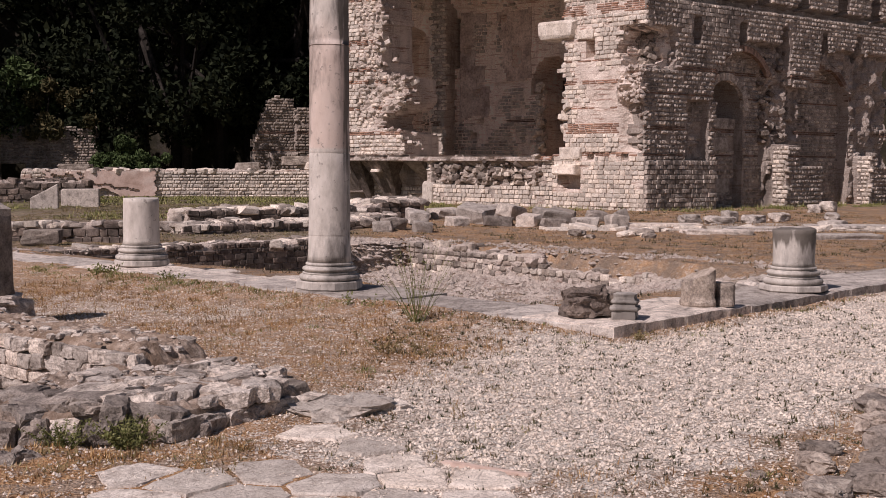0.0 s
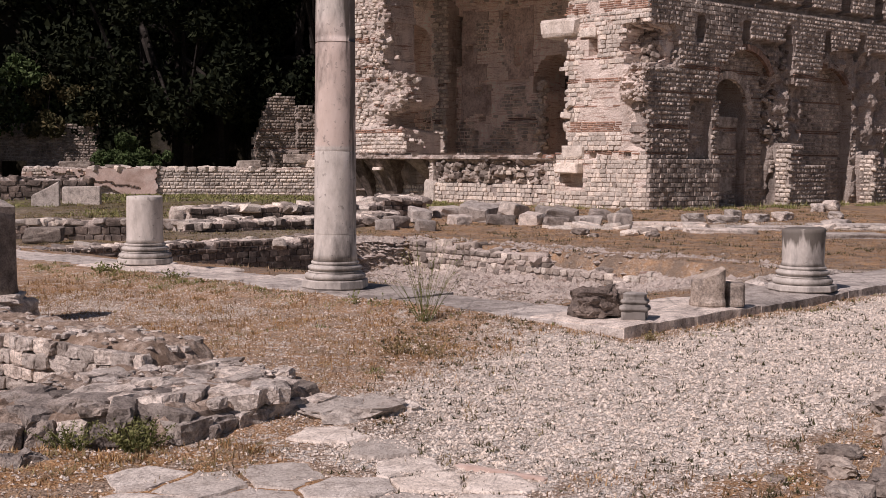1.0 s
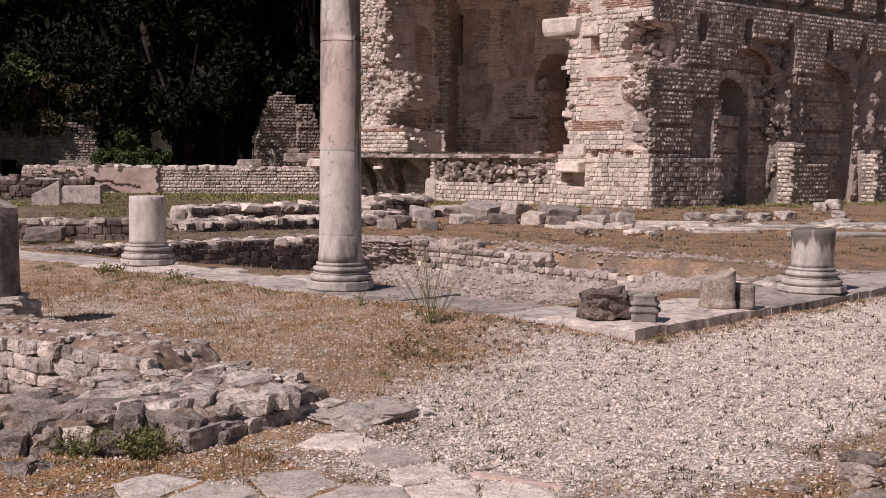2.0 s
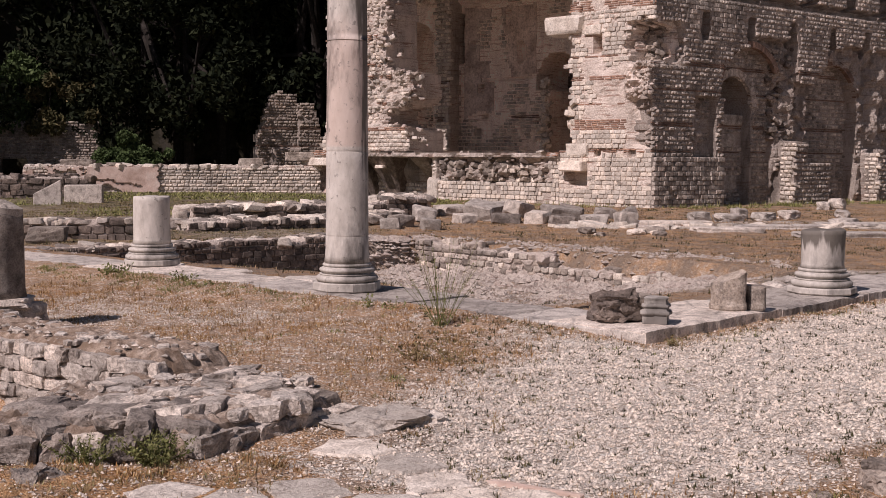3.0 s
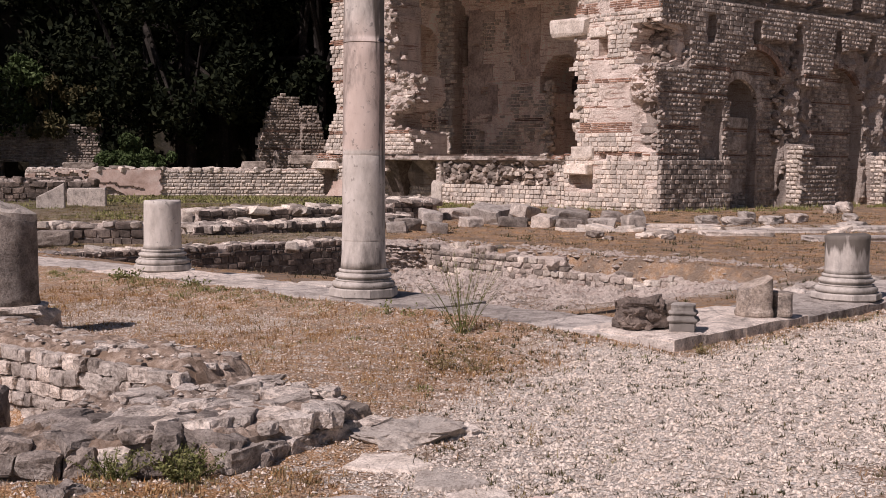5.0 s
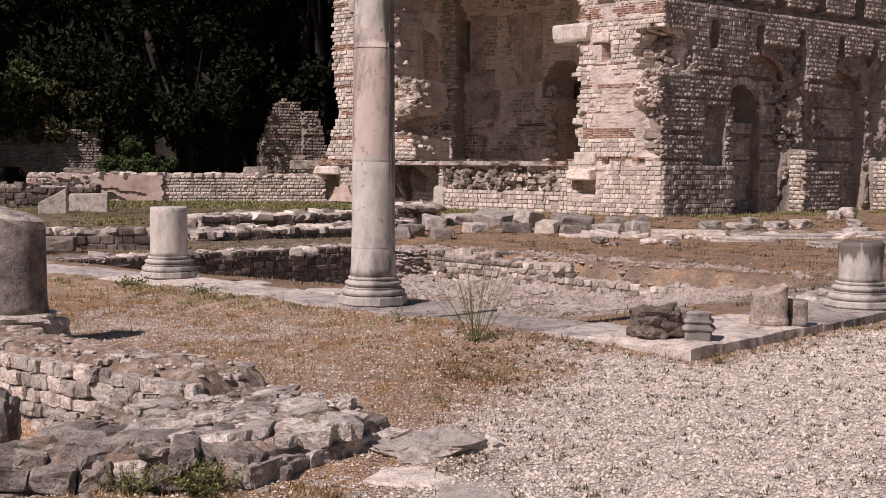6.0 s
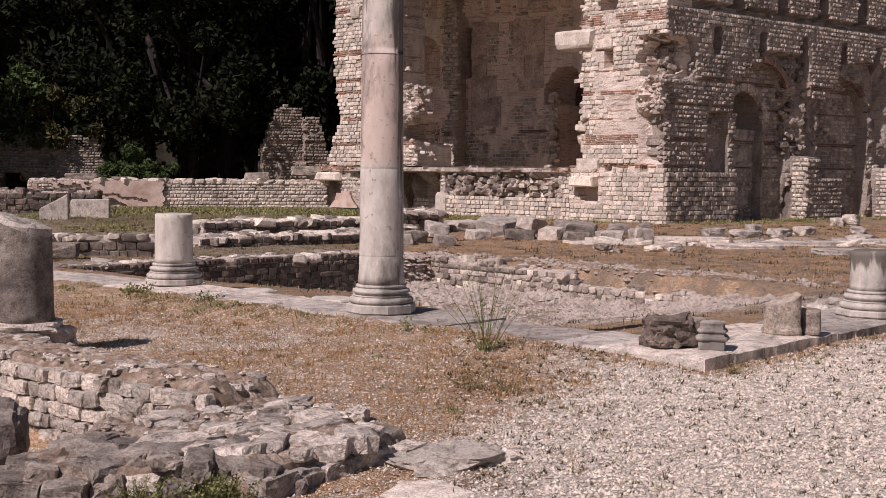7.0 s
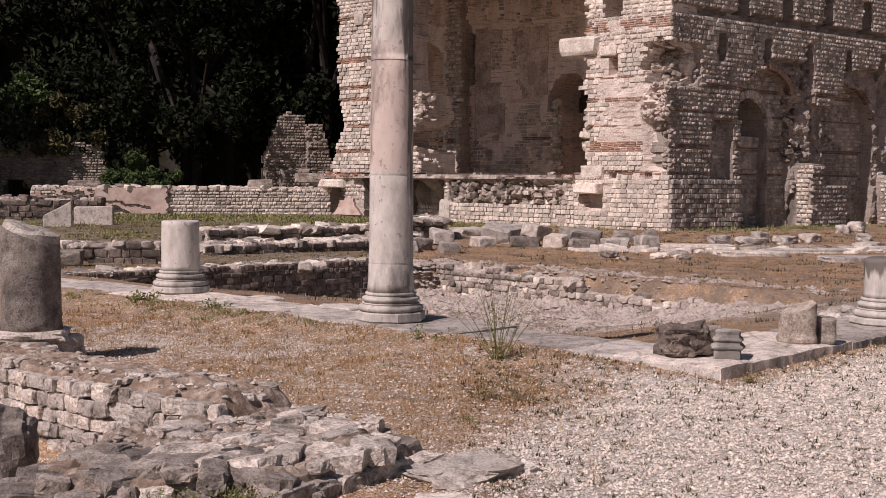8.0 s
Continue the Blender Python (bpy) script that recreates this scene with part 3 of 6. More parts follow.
def front_skip(s, z, band):
    if 2.2 < s < 3.45 and 1.44 < z < 3.66:
        return s < 2.75 or fbm(s * 2, z * 2, 23.0) > 0.0
    if 4.2 < s < 6.05 and (0.3 < z < 0.9 or 1.9 < z < 2.4):
        return True
    if s < 1.7 and 4.7 < z < 6.2:
        return True
    d = front_depth(s, z)
    if d is None or -0.95 < d < -0.89 or d < -1.5 or -0.43 < d < -0.37:
        return True
    if facing_gone(s, z) and not arch(s, z, 5.45, 1.72, 3.85) and not arch(s, z, 11.05, 1.78, 3.45) and not d > 0.5:
        return fbm(s * 0.9, z * 0.9, 18.0) > (-0.12 if z < 3 else -0.42)
    return fbm(s * 1.5, z * 2, 9.0) > 0.62


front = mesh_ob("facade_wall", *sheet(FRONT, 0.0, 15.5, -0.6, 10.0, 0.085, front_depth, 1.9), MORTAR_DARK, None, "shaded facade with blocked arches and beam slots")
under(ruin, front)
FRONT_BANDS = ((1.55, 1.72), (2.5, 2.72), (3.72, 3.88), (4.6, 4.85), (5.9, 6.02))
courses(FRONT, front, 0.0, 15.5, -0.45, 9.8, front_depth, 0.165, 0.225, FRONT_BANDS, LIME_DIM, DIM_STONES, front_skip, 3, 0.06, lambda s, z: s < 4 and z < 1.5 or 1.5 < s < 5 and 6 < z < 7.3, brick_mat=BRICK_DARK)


def return_depth(s, z):
    r = 0.06 * fbm(s * 1.4, z * 1.4, 21.0)
    ragged = 3.5 + 0.4 * fbm(0.0, z * 0.9, 13.0) + 0.3 * fbm(0.0, z * 3.0, 14.0)
    if z > 9.6 + 0.5 * fbm(s, 0, 16.0) or (z > 1.75 and s > ragged) or s > 4.0:
        return None
    if 2.0 < s < 2.85 and z > 7.2 and z < 8.6:
        return None
    if 2.2 < s < 2.56 and 5.2 < z < 5.85:
        return -0.45
    if (abs(s - 2.32) < 0.1 or abs(s - 0.8) < 0.11) and 1.55 < z < 1.75:
        return -0.35
    if 2.75 < s < 3.7 - (0.95 - z) * 0.6 and 0.35 < z < 0.95:
        return -0.3 * smooth(0.35, 0.6, z) + r
    torn = 0.3 * fbm(s * 2.5, z * 2.5, 23.0) + 0.15 * fbm(s * 6, z * 6, 24.0)
    hollow = smooth(1.2, 0.75, s + torn) * smooth(4.75, 4.95, z + 0.5 * torn) * smooth(6.3, 6.05, z + torn)
    scar = smooth(1.0, 0.5, s + r * 4) * smooth(1.75, 2.0, z) * smooth(3.7, 3.4, z)
    wear = smooth(0.1, 0.5, fbm(s * 0.9, z * 0.9, 31.0)) * 0.05
    lump = smooth(1.15, 0.8, s + r * 5) * smooth(3.35, 3.75, z + r * 3) * smooth(4.85, 4.65, z)
    knobs = 0.2 * fbm(s * 4, z * 4, 33.0) + 0.1 * fbm(s * 11, z * 11, 34.0)
    return r * 0.5 - (1.15 + r * 5) * hollow - (0.2 + r * 0.6) * scar - wear + (0.3 + knobs) * lump


def return_skip(s, z, band):
    if s < 1.05 and (1.8 < z < 6.25):
        return True
    if 2.1 < s < 2.7 and 5.1 < z < 6.3 or (2.7 < s < 3.8 and 0.35 < z < 1.4):
        return True
    bare = fbm(s * 0.55, z * 0.45, 40.0)
    if not band and 2.6 < z < 6.4 and 0.9 < s < 2.9 and bare > -0.28:
        return True
    return fbm(s * 1.5, z * 2, 19.0) > (0.25 if band else 0.55)


ret = mesh_ob("return_wall", *sheet(RETURN, 0.0, 4.0, -0.6, 10.0, 0.08, return_depth, 1.6), CORE_WARM, None, "sunlit broken end wall with brick bands and plaster remains")
under(ruin, ret)
RETURN_BANDS = ((1.56, 1.78), (2.4, 2.78), (3.3, 3.4), (4.2, 4.36), (5.0, 5.1), (6.55, 7.0))
courses(RETURN, ret, 0.0, 3.95, -0.45, 9.4, return_depth, 0.165, 0.27, RETURN_BANDS, LIME, STONES, return_skip, 4, 0.03, lambda s, z: z < 7.4)


def podium_depth(s, z):
    r = 0.08 * fbm(s * 1.5, z * 2.5, 51.0)
    if z > 1.7 + 0.1 * fbm(s * 2, 0, 52.0) + 0.06 * fbm(s * 7, 0, 53.0):
        return None
    if z > 1.47:
        return (0.3 if 10.4 < s < 15.8 else 0.08) + r * 2.2
    if 10.55 + r < s < 15.2 + r:
        return -0.85 + r - 0.25 * smooth(1.0, 0.2, z)
    if 16.5 + r * 2 < s < 17.5 and -0.1 < z < 1.05:
        return -0.6 + r
    if 4.4 < s < 10.2 and 0.52 < z:
        return -0.2 + r * 4.0 + 0.14 * fbm(s * 4, z * 6, 57.0)
    return r * 0.4


def podium_skip(s, z, band):
    if z > 0.5 and 4.4 < s < 10.3 and (fbm(s * 1.3, z * 1.6, 55.0) > -0.2 or z > 1.3):
        return True
    if 10.5 < s < 15.25:
        return z > 0.35 or fbm(s, z, 58.0) > 0.05
    return (15.0 < s < 17.6 and z < 0.62) or fbm(s * 1.2, z * 2, 56.0) > 0.45


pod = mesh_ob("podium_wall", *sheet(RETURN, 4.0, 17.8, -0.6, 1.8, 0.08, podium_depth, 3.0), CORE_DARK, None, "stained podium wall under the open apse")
under(ruin, pod)
courses(RETURN, pod, 4.0, 17.8, -0.45, 1.7, podium_depth, 0.165, 0.25, ((1.45, 1.7),), LIME, STONES, podium_skip, 6, 0.045, lambda s, z: s < 10)


def pier_right(z):
    """The ragged inner end of the left pier: a bulge of rubble at mid height, broken back above it."""
    bulge = 1.5 * smooth(3.3, 3.8, z) * smooth(5.25, 4.9, z)
    return 11.85 + 1.65 * smooth(2.5, 3.0, z) - bulge + 0.25 * fbm(0, z * 1.4, 64.0)


def pier_depth(s, z):
    r = 0.07 * fbm(s * 1.5, z * 1.5, 61.0)
    left = 17.3 - 0.75 * smooth(1.9, 3.9, z) + 0.3 * smooth(4.2, 5.0, z) + 0.12 * fbm(0, z * 4, 63.0)
    if s > left or s < pier_right(z) or z > 9.8:
        return None
    worn = smooth(15.0, 13.6, s + r * 6) * smooth(2.6, 3.2, z)
    return r - (0.4 + r * 4 + 0.15 * fbm(s * 4, z * 4, 65.0)) * worn


pier = mesh_ob("left_pier", *sheet(RETURN, 11.4, 17.8, 1.7, 10.0, 0.09, pier_depth, 2.2), CORE, None, "broken sunlit pier with brick bands")
under(ruin, pier)
courses(RETURN, pier, 11.5, 17.6, 1.72, 9.8, pier_depth, 0.17, 0.28, ((2.4, 2.7), (3.5, 3.72), (4.6, 4.9), (5.2, 5.4), (6.4, 6.6), (8.2, 8.4)), LIME, STONES, lambda s, z, b: s < 13.9 and z > 2.9 and fbm(s, z * 2, 66.0) > -0.25 or fbm(s * 1.5, z * 2, 67.0) > 0.5, 8, 0.05, lambda s, z: s > 14.6 and z < 8)

APSE = Line(11.52, 46.12, 137)


def apse_door(s, z):
    w = 0.12 * fbm(s, z * 1.5, 72.0)
    return arch(s, z, 10.85 + w, 1.28, 5.0) and not (s > 11.42 + w and z < 4.65)


def apse_depth(s, z):
    r = 0.06 * fbm(s, z, 71.0)
    d = -1.8 * (1 - ((s - 13.0) / 6.5) ** 2) + r
    if apse_door(s, z):
        return None
    if arch(s, z, 18.95, 1.0, 7.15):
        return d - 2.3
    if 16.35 < s < 16.95 and 6.0 < z < 8.5 + r:
        return d - 0.55
    if math.hypot(s - 13.12, (z - 6.45) * 0.55) < 0.27:
        return d - 0.5
    if z > 8.95 and (s * 1.1) % 1.0 < 0.45:
        d += 0.28
    if 8.85 < z <= 8.95:
        d += 0.12
    if 12.4 < s < 15.3 and abs(z - 5.2) < 0.07:
        return d - 0.12
    for hs, hz in ((15.2, 3.44), (15.6, 2.7), (13.9, 8.3), (15.9, 6.9), (15.4, 4.8)):
        if abs(s - hs) < 0.14 and abs(z - hz) < 0.14:
            return d - 0.4
    return d


def apse_skip(s, z, band):
    """Facing stones show at the foot, on a rough patch high up, and beside the doorway."""
    n = fbm(s * 0.7, z * 0.7, 73.0)
    if z > 8.95:
        return (s * 1.1) % 1.0 > 0.4
    if 17.9 < s < 19.9:
        return z > 5.8 or n > 0.35
    if z < 3.3:
        return n > (0.25 if s < 14.0 else 0.1)
    if s < 14.6 and z < 4.9:
        return n > -0.1 + 0.12 * (4.9 - z)
    if 14.0 < s < 15.6 and 6.0 < z < 8.2:
        return n > 0.15
    return n > -0.38 or z < 8.0


apse = mesh_ob("apse_wall", *sheet(APSE, 5.5, 21.0, -0.5, 10.4, 0.1, apse_depth, 4.2), APSE_CORE, None, "shaded apse wall with plaster, niches and a broken doorway")
under(ruin, apse)
courses(APSE, apse, 5.5, 20.8, 0.0, 10.2, apse_depth, 0.17, 0.27, ((2.2, 2.3), (3.2, 3.42), (5.65, 5.8)), LIME, None, apse_skip, 12, 0.075, brick_mat=BRICK_DARK)


def coat_depth(s, z):
    """Remains of wall plaster in the apse: a wide sheet with torn edges."""
    n = 0.5 * fbm(s * 0.8, z * 0.8, 75.0)
    grand = 3.5 + n < z < 8.7 + 0.4 * n and 14.7 + n < s < 16.3
    upper = 5.35 + 0.5 * n < z < 8.7 + 0.4 * n and 12.1 < s < 13.9 + 0.12 * (z - 6) + 0.6 * n
    d = apse_depth(s, z)
    if d is None or not (grand or upper) or 14.2 < s < 15.5 and 6.1 < z < 8.1 or d < -1.8 * (1 - ((s - 13.0) / 6.5) ** 2) - 0.08:
        return None
    return d + 0.05 + 0.015 * fbm(s * 3, z * 3, 76.0)


under(ruin, mesh_ob("plaster", *sheet(APSE, 12.0, 17.4, 3.0, 9.0, 0.1, coat_depth, 2.0), PLASTER_GREY, None, "torn greyish pink plaster coat in the apse"))


def box_shell(name, line, s0, s1, d0, d1, z0, z1, mat, parent, label=""):
    v = [line.at(s, d, z) for z in (z0, z1) for s, d in ((s0, d0), (s1, d0), (s1, d1), (s0, d1))]
    ob = mesh_ob(name, v, [[3, 2, 1, 0], [4, 5, 6, 7], [0, 1, 5, 4], [1, 2, 6, 5], [2, 3, 7, 6], [3, 0, 4, 7]], mat, None, label)
    return under(parent, ob)


def inner_depth(s, z):
    r = 0.08 * fbm(s * 2, z * 1.5, 81.0)
    if s < 16.5 + 0.1 * fbm(0, z * 2, 82.0) or s > 17.4 + 0.12 * fbm(0, z * 3, 83.0):
        return None
    return r


INNER = Line(*(APSE.o - APSE.n * 0.5).xy, 137)
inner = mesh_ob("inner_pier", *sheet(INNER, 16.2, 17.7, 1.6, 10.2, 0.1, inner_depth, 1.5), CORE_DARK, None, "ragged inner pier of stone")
under(ruin, inner)
courses(INNER, inner, 16.3, 17.6, 1.6, 10.0, inner_depth, 0.18, 0.3, ((3.2, 3.42), (5.0, 5.15)), LIME, None, lambda s, z, b: z < 5.4 and fbm(s * 2, z * 2, 83.0) > 0.2, 13, 0.08, brick_mat=BRICK_DARK)
# Out of view; a flat slab added to keep the sun off the apse
box_shell("unseen_vault_slab", RETURN, 3.2, 21.0, -0.6, -12.0, 10.2, 10.8, CORE_DARK, ruin, "unseen roof slab added to shade the apse")
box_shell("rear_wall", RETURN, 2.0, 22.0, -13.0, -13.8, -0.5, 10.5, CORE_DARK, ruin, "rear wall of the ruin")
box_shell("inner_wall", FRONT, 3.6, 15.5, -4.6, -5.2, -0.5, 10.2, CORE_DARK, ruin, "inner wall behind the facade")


def edge_rubble(parent, line, z0, z1, edge, d0, d1, count, seed, size=(0.12, 0.34), mats=STONES, spread=0.12):
    """Broken masonry along the ragged end of a wall."""
    rng = random.Random(seed)
    for _ in range(count):
        z = rng.uniform(z0, z1)
        a = rng.uniform(*size)
        ob = new("stone", rng.choice(mats))
        ob.parent = parent
        ob.matrix_basis = Matrix.Translation(line.at(edge(z) + rng.uniform(-spread, spread * 0.6), rng.uniform(d0, d1), z)) @ Euler((rng.uniform(-0.5, 0.5), rng.uniform(-0.5, 0.5), rng.uniform(0, 6.28))).to_matrix().to_4x4() @ Matrix.Diagonal((a * 1.3, a, a * 0.7, 1))


edge_rubble(ret, RETURN, 1.8, 9.4, lambda z: 3.5 + 0.4 * fbm(0.0, z * 0.9, 13.0) + 0.3 * fbm(0.0, z * 3.0, 14.0), -1.5, 0.0, 170, 301)
edge_rubble(pier, RETURN, 1.8, 9.6, lambda z: pier_right(z) + 0.15, -1.1, -0.1, 150, 302, (0.08, 0.26), STONES[:2] + RUBBLE[:6] + DARK_STONES[:2], 0.25)
edge_rubble(inner, INNER, 1.8, 9.8, lambda z: 17.4, -0.6, 0.0, 50, 303)
# rough overhanging lump and plaster scar at the broken corner
edge_rubble(ret, RETURN, 3.5, 4.75, lambda z: 0.4, 0.0, 0.34, 170, 304, (0.05, 0.15), RUBBLE, 0.5)
# Dark brown rubble, which also carries the shade of the hollow
edge_rubble(ret, RETURN, 4.8, 6.2, lambda z: 0.75, -1.1, -0.85, 90, 305, (0.08, 0.24), DARK_STONES[:5] + DARKEST_STONES[:3], 0.45)
edge_rubble(ret, RETURN, 1.7, 3.3, lambda z: 0.1, -0.25, -0.05, 22, 306, (0.08, 0.2), RUBBLE, 0.15)
edge_rubble(apse, APSE, 1.6, 5.2, lambda z: 11.6 + 0.15 * fbm(0, z * 2, 5.0), -1.95, -1.5, 110, 307, (0.12, 0.3), STONES, 0.1)
edge_rubble(front, FRONT, 2.2, 5.8, lambda z: 8.05, -0.5, -0.25, 120, 308, (0.1, 0.3), DARK_STONES[:6] + DARKEST_STONES[:3], 1.1)
edge_rubble(front, FRONT, 1.5, 3.6, lambda z: 2.65 + 0.3 * math.sin(z * 17), -0.6, -0.45, 50, 309, (0.12, 0.3), DARK_STONES)
edge_rubble(pod, RETURN, 0.6, 1.45, lambda z: 4.6 + 5.6 * ((z * 37.7) % 1.0), -0.42, -0.05, 190, 310, (0.1, 0.3), DARK_STONES + DARKEST_STONES[:4] + RUBBLE[:2])


def ashlar(parent, line, s0, s1, d0, d1, z0, z1, seed, label, pieces=STONES):
    """A hewn block built into a wall, standing out of it."""
    ob = new("block", random.Random(seed).choice(pieces))
    ob.parent = parent
    ob.matrix_basis = line.matrix((s0 + s1) / 2, (d0 + d1) / 2, (z0 + z1) / 2, s1 - s0, d1 - d0, z1 - z0)
    return tagged(ob, label)


ashlar(ret, RETURN, 2.72, 3.78, -0.4, 0.4, 0.97, 1.36, 1, "pale block standing out of the wall")
ashlar(ret, RETURN, 2.2, 2.9, -0.3, 0.08, 5.85, 6.2, 2, "pale lintel block over a hole")
ashlar(ret, RETURN, 3.0, 4.7, -0.9, 0.2, 5.95, 6.6, 3, "large pale block jutting from the broken wall")
ashlar(ret, RETURN, 2.7, 3.7, -0.3, 0.06, 1.55, 2.0, 4, "large pale block")
ashlar(pod, RETURN, 10.1, 10.7, -0.5, 0.1, -0.4, 0.62, 6, "upright pinkish pilaster block")
ashlar(pod, RETURN, 16.4, 18.4, -0.8, 0.35, 1.03, 1.42, 7, "pale cornice block on the podium end")
ashlar(pier, RETURN, 15.2, 15.8, -0.3, 0.12, 8.0, 8.5, 8, "pale block set in the pier")
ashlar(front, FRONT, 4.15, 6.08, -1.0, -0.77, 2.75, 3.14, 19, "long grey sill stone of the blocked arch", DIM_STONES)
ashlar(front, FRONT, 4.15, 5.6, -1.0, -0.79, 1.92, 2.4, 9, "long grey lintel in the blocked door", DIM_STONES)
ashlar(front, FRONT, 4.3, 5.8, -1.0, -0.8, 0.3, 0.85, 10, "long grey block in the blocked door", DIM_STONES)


def arch_ring(parent, line, c, spring, r0, r1, d, count, mat, label, a0=0.0, a1=math.pi):
    """Wedge stones round an arch."""
    v, f = [], []
    for k in range(count):
        t0, t1 = a0 + (a1 - a0) * (k + 0.06) / count, a0 + (a1 - a0) * (k + 0.94) / count
        n = len(v)
        for dd, ins in ((d - 0.1, 0.0), (d + 0.06, 0.02)):
            for r, t in ((r0 + ins, t0), (r1 - ins, t0), (r1 - ins, t1), (r0 + ins, t1)):
                v.append(line.at(c + r * math.cos(t), dd + 0.012 * n3(k, r * 9, 2.0), spring + r * math.sin(t)))
        for q in ([4, 5, 6, 7], [0, 1, 5, 4], [1, 2, 6, 5], [2, 3, 7, 6], [3, 0, 4, 7]):
            f.append([n + i for i in q])
    ob = mesh_ob("arch_ring", v, f, mat, parent, label, kind="stuff")
    return ob


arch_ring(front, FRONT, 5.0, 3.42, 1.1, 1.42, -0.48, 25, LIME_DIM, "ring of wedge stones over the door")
arch_ring(front, FRONT, 5.45, 3.85, 1.73, 2.0, -0.06, 44, BRICK_DARK, "relieving arch of shaded bricks", 0.5, 2.9)
arch_ring(front, FRONT, 11.05, 3.45, 1.79, 2.05, -0.3, 44, BRICK_DARK, "relieving arch of shaded bricks", 0.3, 2.5)


# Pier sides in the sun get LIME, lighter than the LIME_DIM fronts
for pier_s in (7.45, 13.26):
    side = Line(*FRONT.at(pier_s, 0, 0).xy, -51)
    courses(side, front, 0.0, 0.6, -0.4, 2.1 if pier_s < 10 else 1.7, lambda s, z: 0.0, 0.175, 0.26, (), LIME, None, lambda s, z, b: False, 21, 0.05)

def corbel(s, w, z0, z1, reach, mat, label):
    """A bracket that swells out towards the ledge it carries."""
    v, f, n = [], [], 9
    for i in range(n):
        k = i / (n - 1)
        half = w * (0.2 + 0.3 * k ** 1.5)
        out = -0.95 + (reach + 0.95) * k ** 1.3
        z = z0 + (z1 - z0) * k
        for a, d in ((-half, -1.1), (-half, out - 0.06), (-half * 0.7, out), (half * 0.7, out), (half, out - 0.06), (half, -1.1)):
            v.append(RETURN.at(s + a, d + 0.04 * n3(a * 4 + s, z * 4, 2.0), z))
    for i in range(n - 1):
        f += [[i * 6 + j, i * 6 + (j + 1) % 6, i * 6 + 6 + (j + 1) % 6, i * 6 + 6 + j] for j in range(6)]
    f += [[5, 4, 3, 2, 1, 0], [(n - 1) * 6 + j for j in range(6)]]
    return mesh_ob("corbel", v, f, mat, pod, label)


corbel(11.2, 1.0, 0.35, 1.47, 0.3, GREYROCK, "pale eroded bracket under the ledge")
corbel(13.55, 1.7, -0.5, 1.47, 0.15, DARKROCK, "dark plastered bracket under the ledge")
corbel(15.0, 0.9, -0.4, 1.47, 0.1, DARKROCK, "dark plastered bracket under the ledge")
ashlar(pod, RETURN, 13.3, 13.75, -0.2, 0.12, 0.98, 1.12, 16, "small pale stone on a bracket")
for bs, bw, bz in ((8.0, 1.0, 0.6), (5.35, 0.8, 0.55), (6.7, 0.6, 0.85), (9.3, 0.7, 0.8)):
    corbel(bs, bw, bz, 1.46, 0.1, GREYROCK, "eroded grey bracket under the ledge")


def patch_depth(s, z):
    lean = smooth(-0.3, 0.6, z)
    if not 15.15 + 0.6 * lean < s < 17.15 - 0.5 * lean or z > 0.6 + 0.1 * fbm(s * 2, z * 2, 44.0) or z < -0.2:
        return None
    return 0.0


under(ruin, mesh_ob("plaster", *sheet(Line(*(RETURN.o + RETURN.n * 0.12).xy, 137), 14.6, 17.6, -0.6, 0.9, 0.08, patch_depth, 0.1), PLASTER, None, "patch of pink plaster on the podium"))


# ---- stylobate and columns ----
styl = empty("stylobate", (CORNER.x, CORNER.y, -0.12), "worn grey paving slabs of a colonnade corner", "pavement", "structure")


def slab_mesh(name, length, width, thick, seed, cuts=34, worn=0.03):
    verts, faces, nx, ny = [], [], cuts, max(3, round(cuts * width / length))
    for top in (1, 0):
        for j in range(ny + 1):
            for i in range(nx + 1):
                x, y = length * i / nx, width * j / ny
                rim = min(i, nx - i, j, ny - j)
                ex = worn * (0.5 * n3(x * 2 + seed, y * 2, 1.0) + 0.5 * n3(x * 11 + seed, y * 11, 1.0)) if rim == 0 else 0
                z = 0.0 if top else -thick
                if top:
                    z += worn * (0.5 * n3(x * 2.2 + seed, y * 2.2, 4.0) + 0.25 * n3(x * 9 + seed, y * 9, 5.0)) - (worn * 0.4 if rim == 0 else 0)
                verts.append((x + (ex if i in (0, nx) else 0), y + (ex if j in (0, ny) else 0), z))
    w, off = nx + 1, (nx + 1) * (ny + 1)
    for j in range(ny):
        for i in range(nx):
            a = j * w + i
            faces.append([a, a + 1, a + w + 1, a + w])
            faces.append([off + a + w, off + a + w + 1, off + a + 1, off + a])
    ring = [i for i in range(nx)] + [j * w + nx for j in range(ny)] + [ny * w + i for i in range(nx, 0, -1)] + [j * w for j in range(ny, 0, -1)]
    for k, a in enumerate(ring):
        b = ring[(k + 1) % len(ring)]
        faces.append([b, a, off + a, off + b])
    me = bpy.data.meshes.new(name)
    me.from_pydata(verts, [], faces)
    me.materials.append(SLAB)
    return me


def lay(direction, inward, lengths, start, seed):
    s = start
    for k, (l, w, drop) in enumerate(lengths):
        ob = new("paving_slab", slab_mesh("paving_slab", l - 0.015, w, 0.34, seed + k))
        ob.parent = styl
        ang = math.atan2(direction.y, direction.x)
        p = Vector((CORNER.x, CORNER.y)) + direction * s
        m = Matrix.Translation((p.x, p.y, drop)) @ Matrix.Rotation(ang, 4, "Z")
        if Vector((-direction.y, direction.x)).dot(inward) < 0:
            m = m @ Matrix.Diagonal((1, -1, 1, 1))
        ob.matrix_basis = Matrix.Translation(-Vector(styl.location)) @ m
        s += l


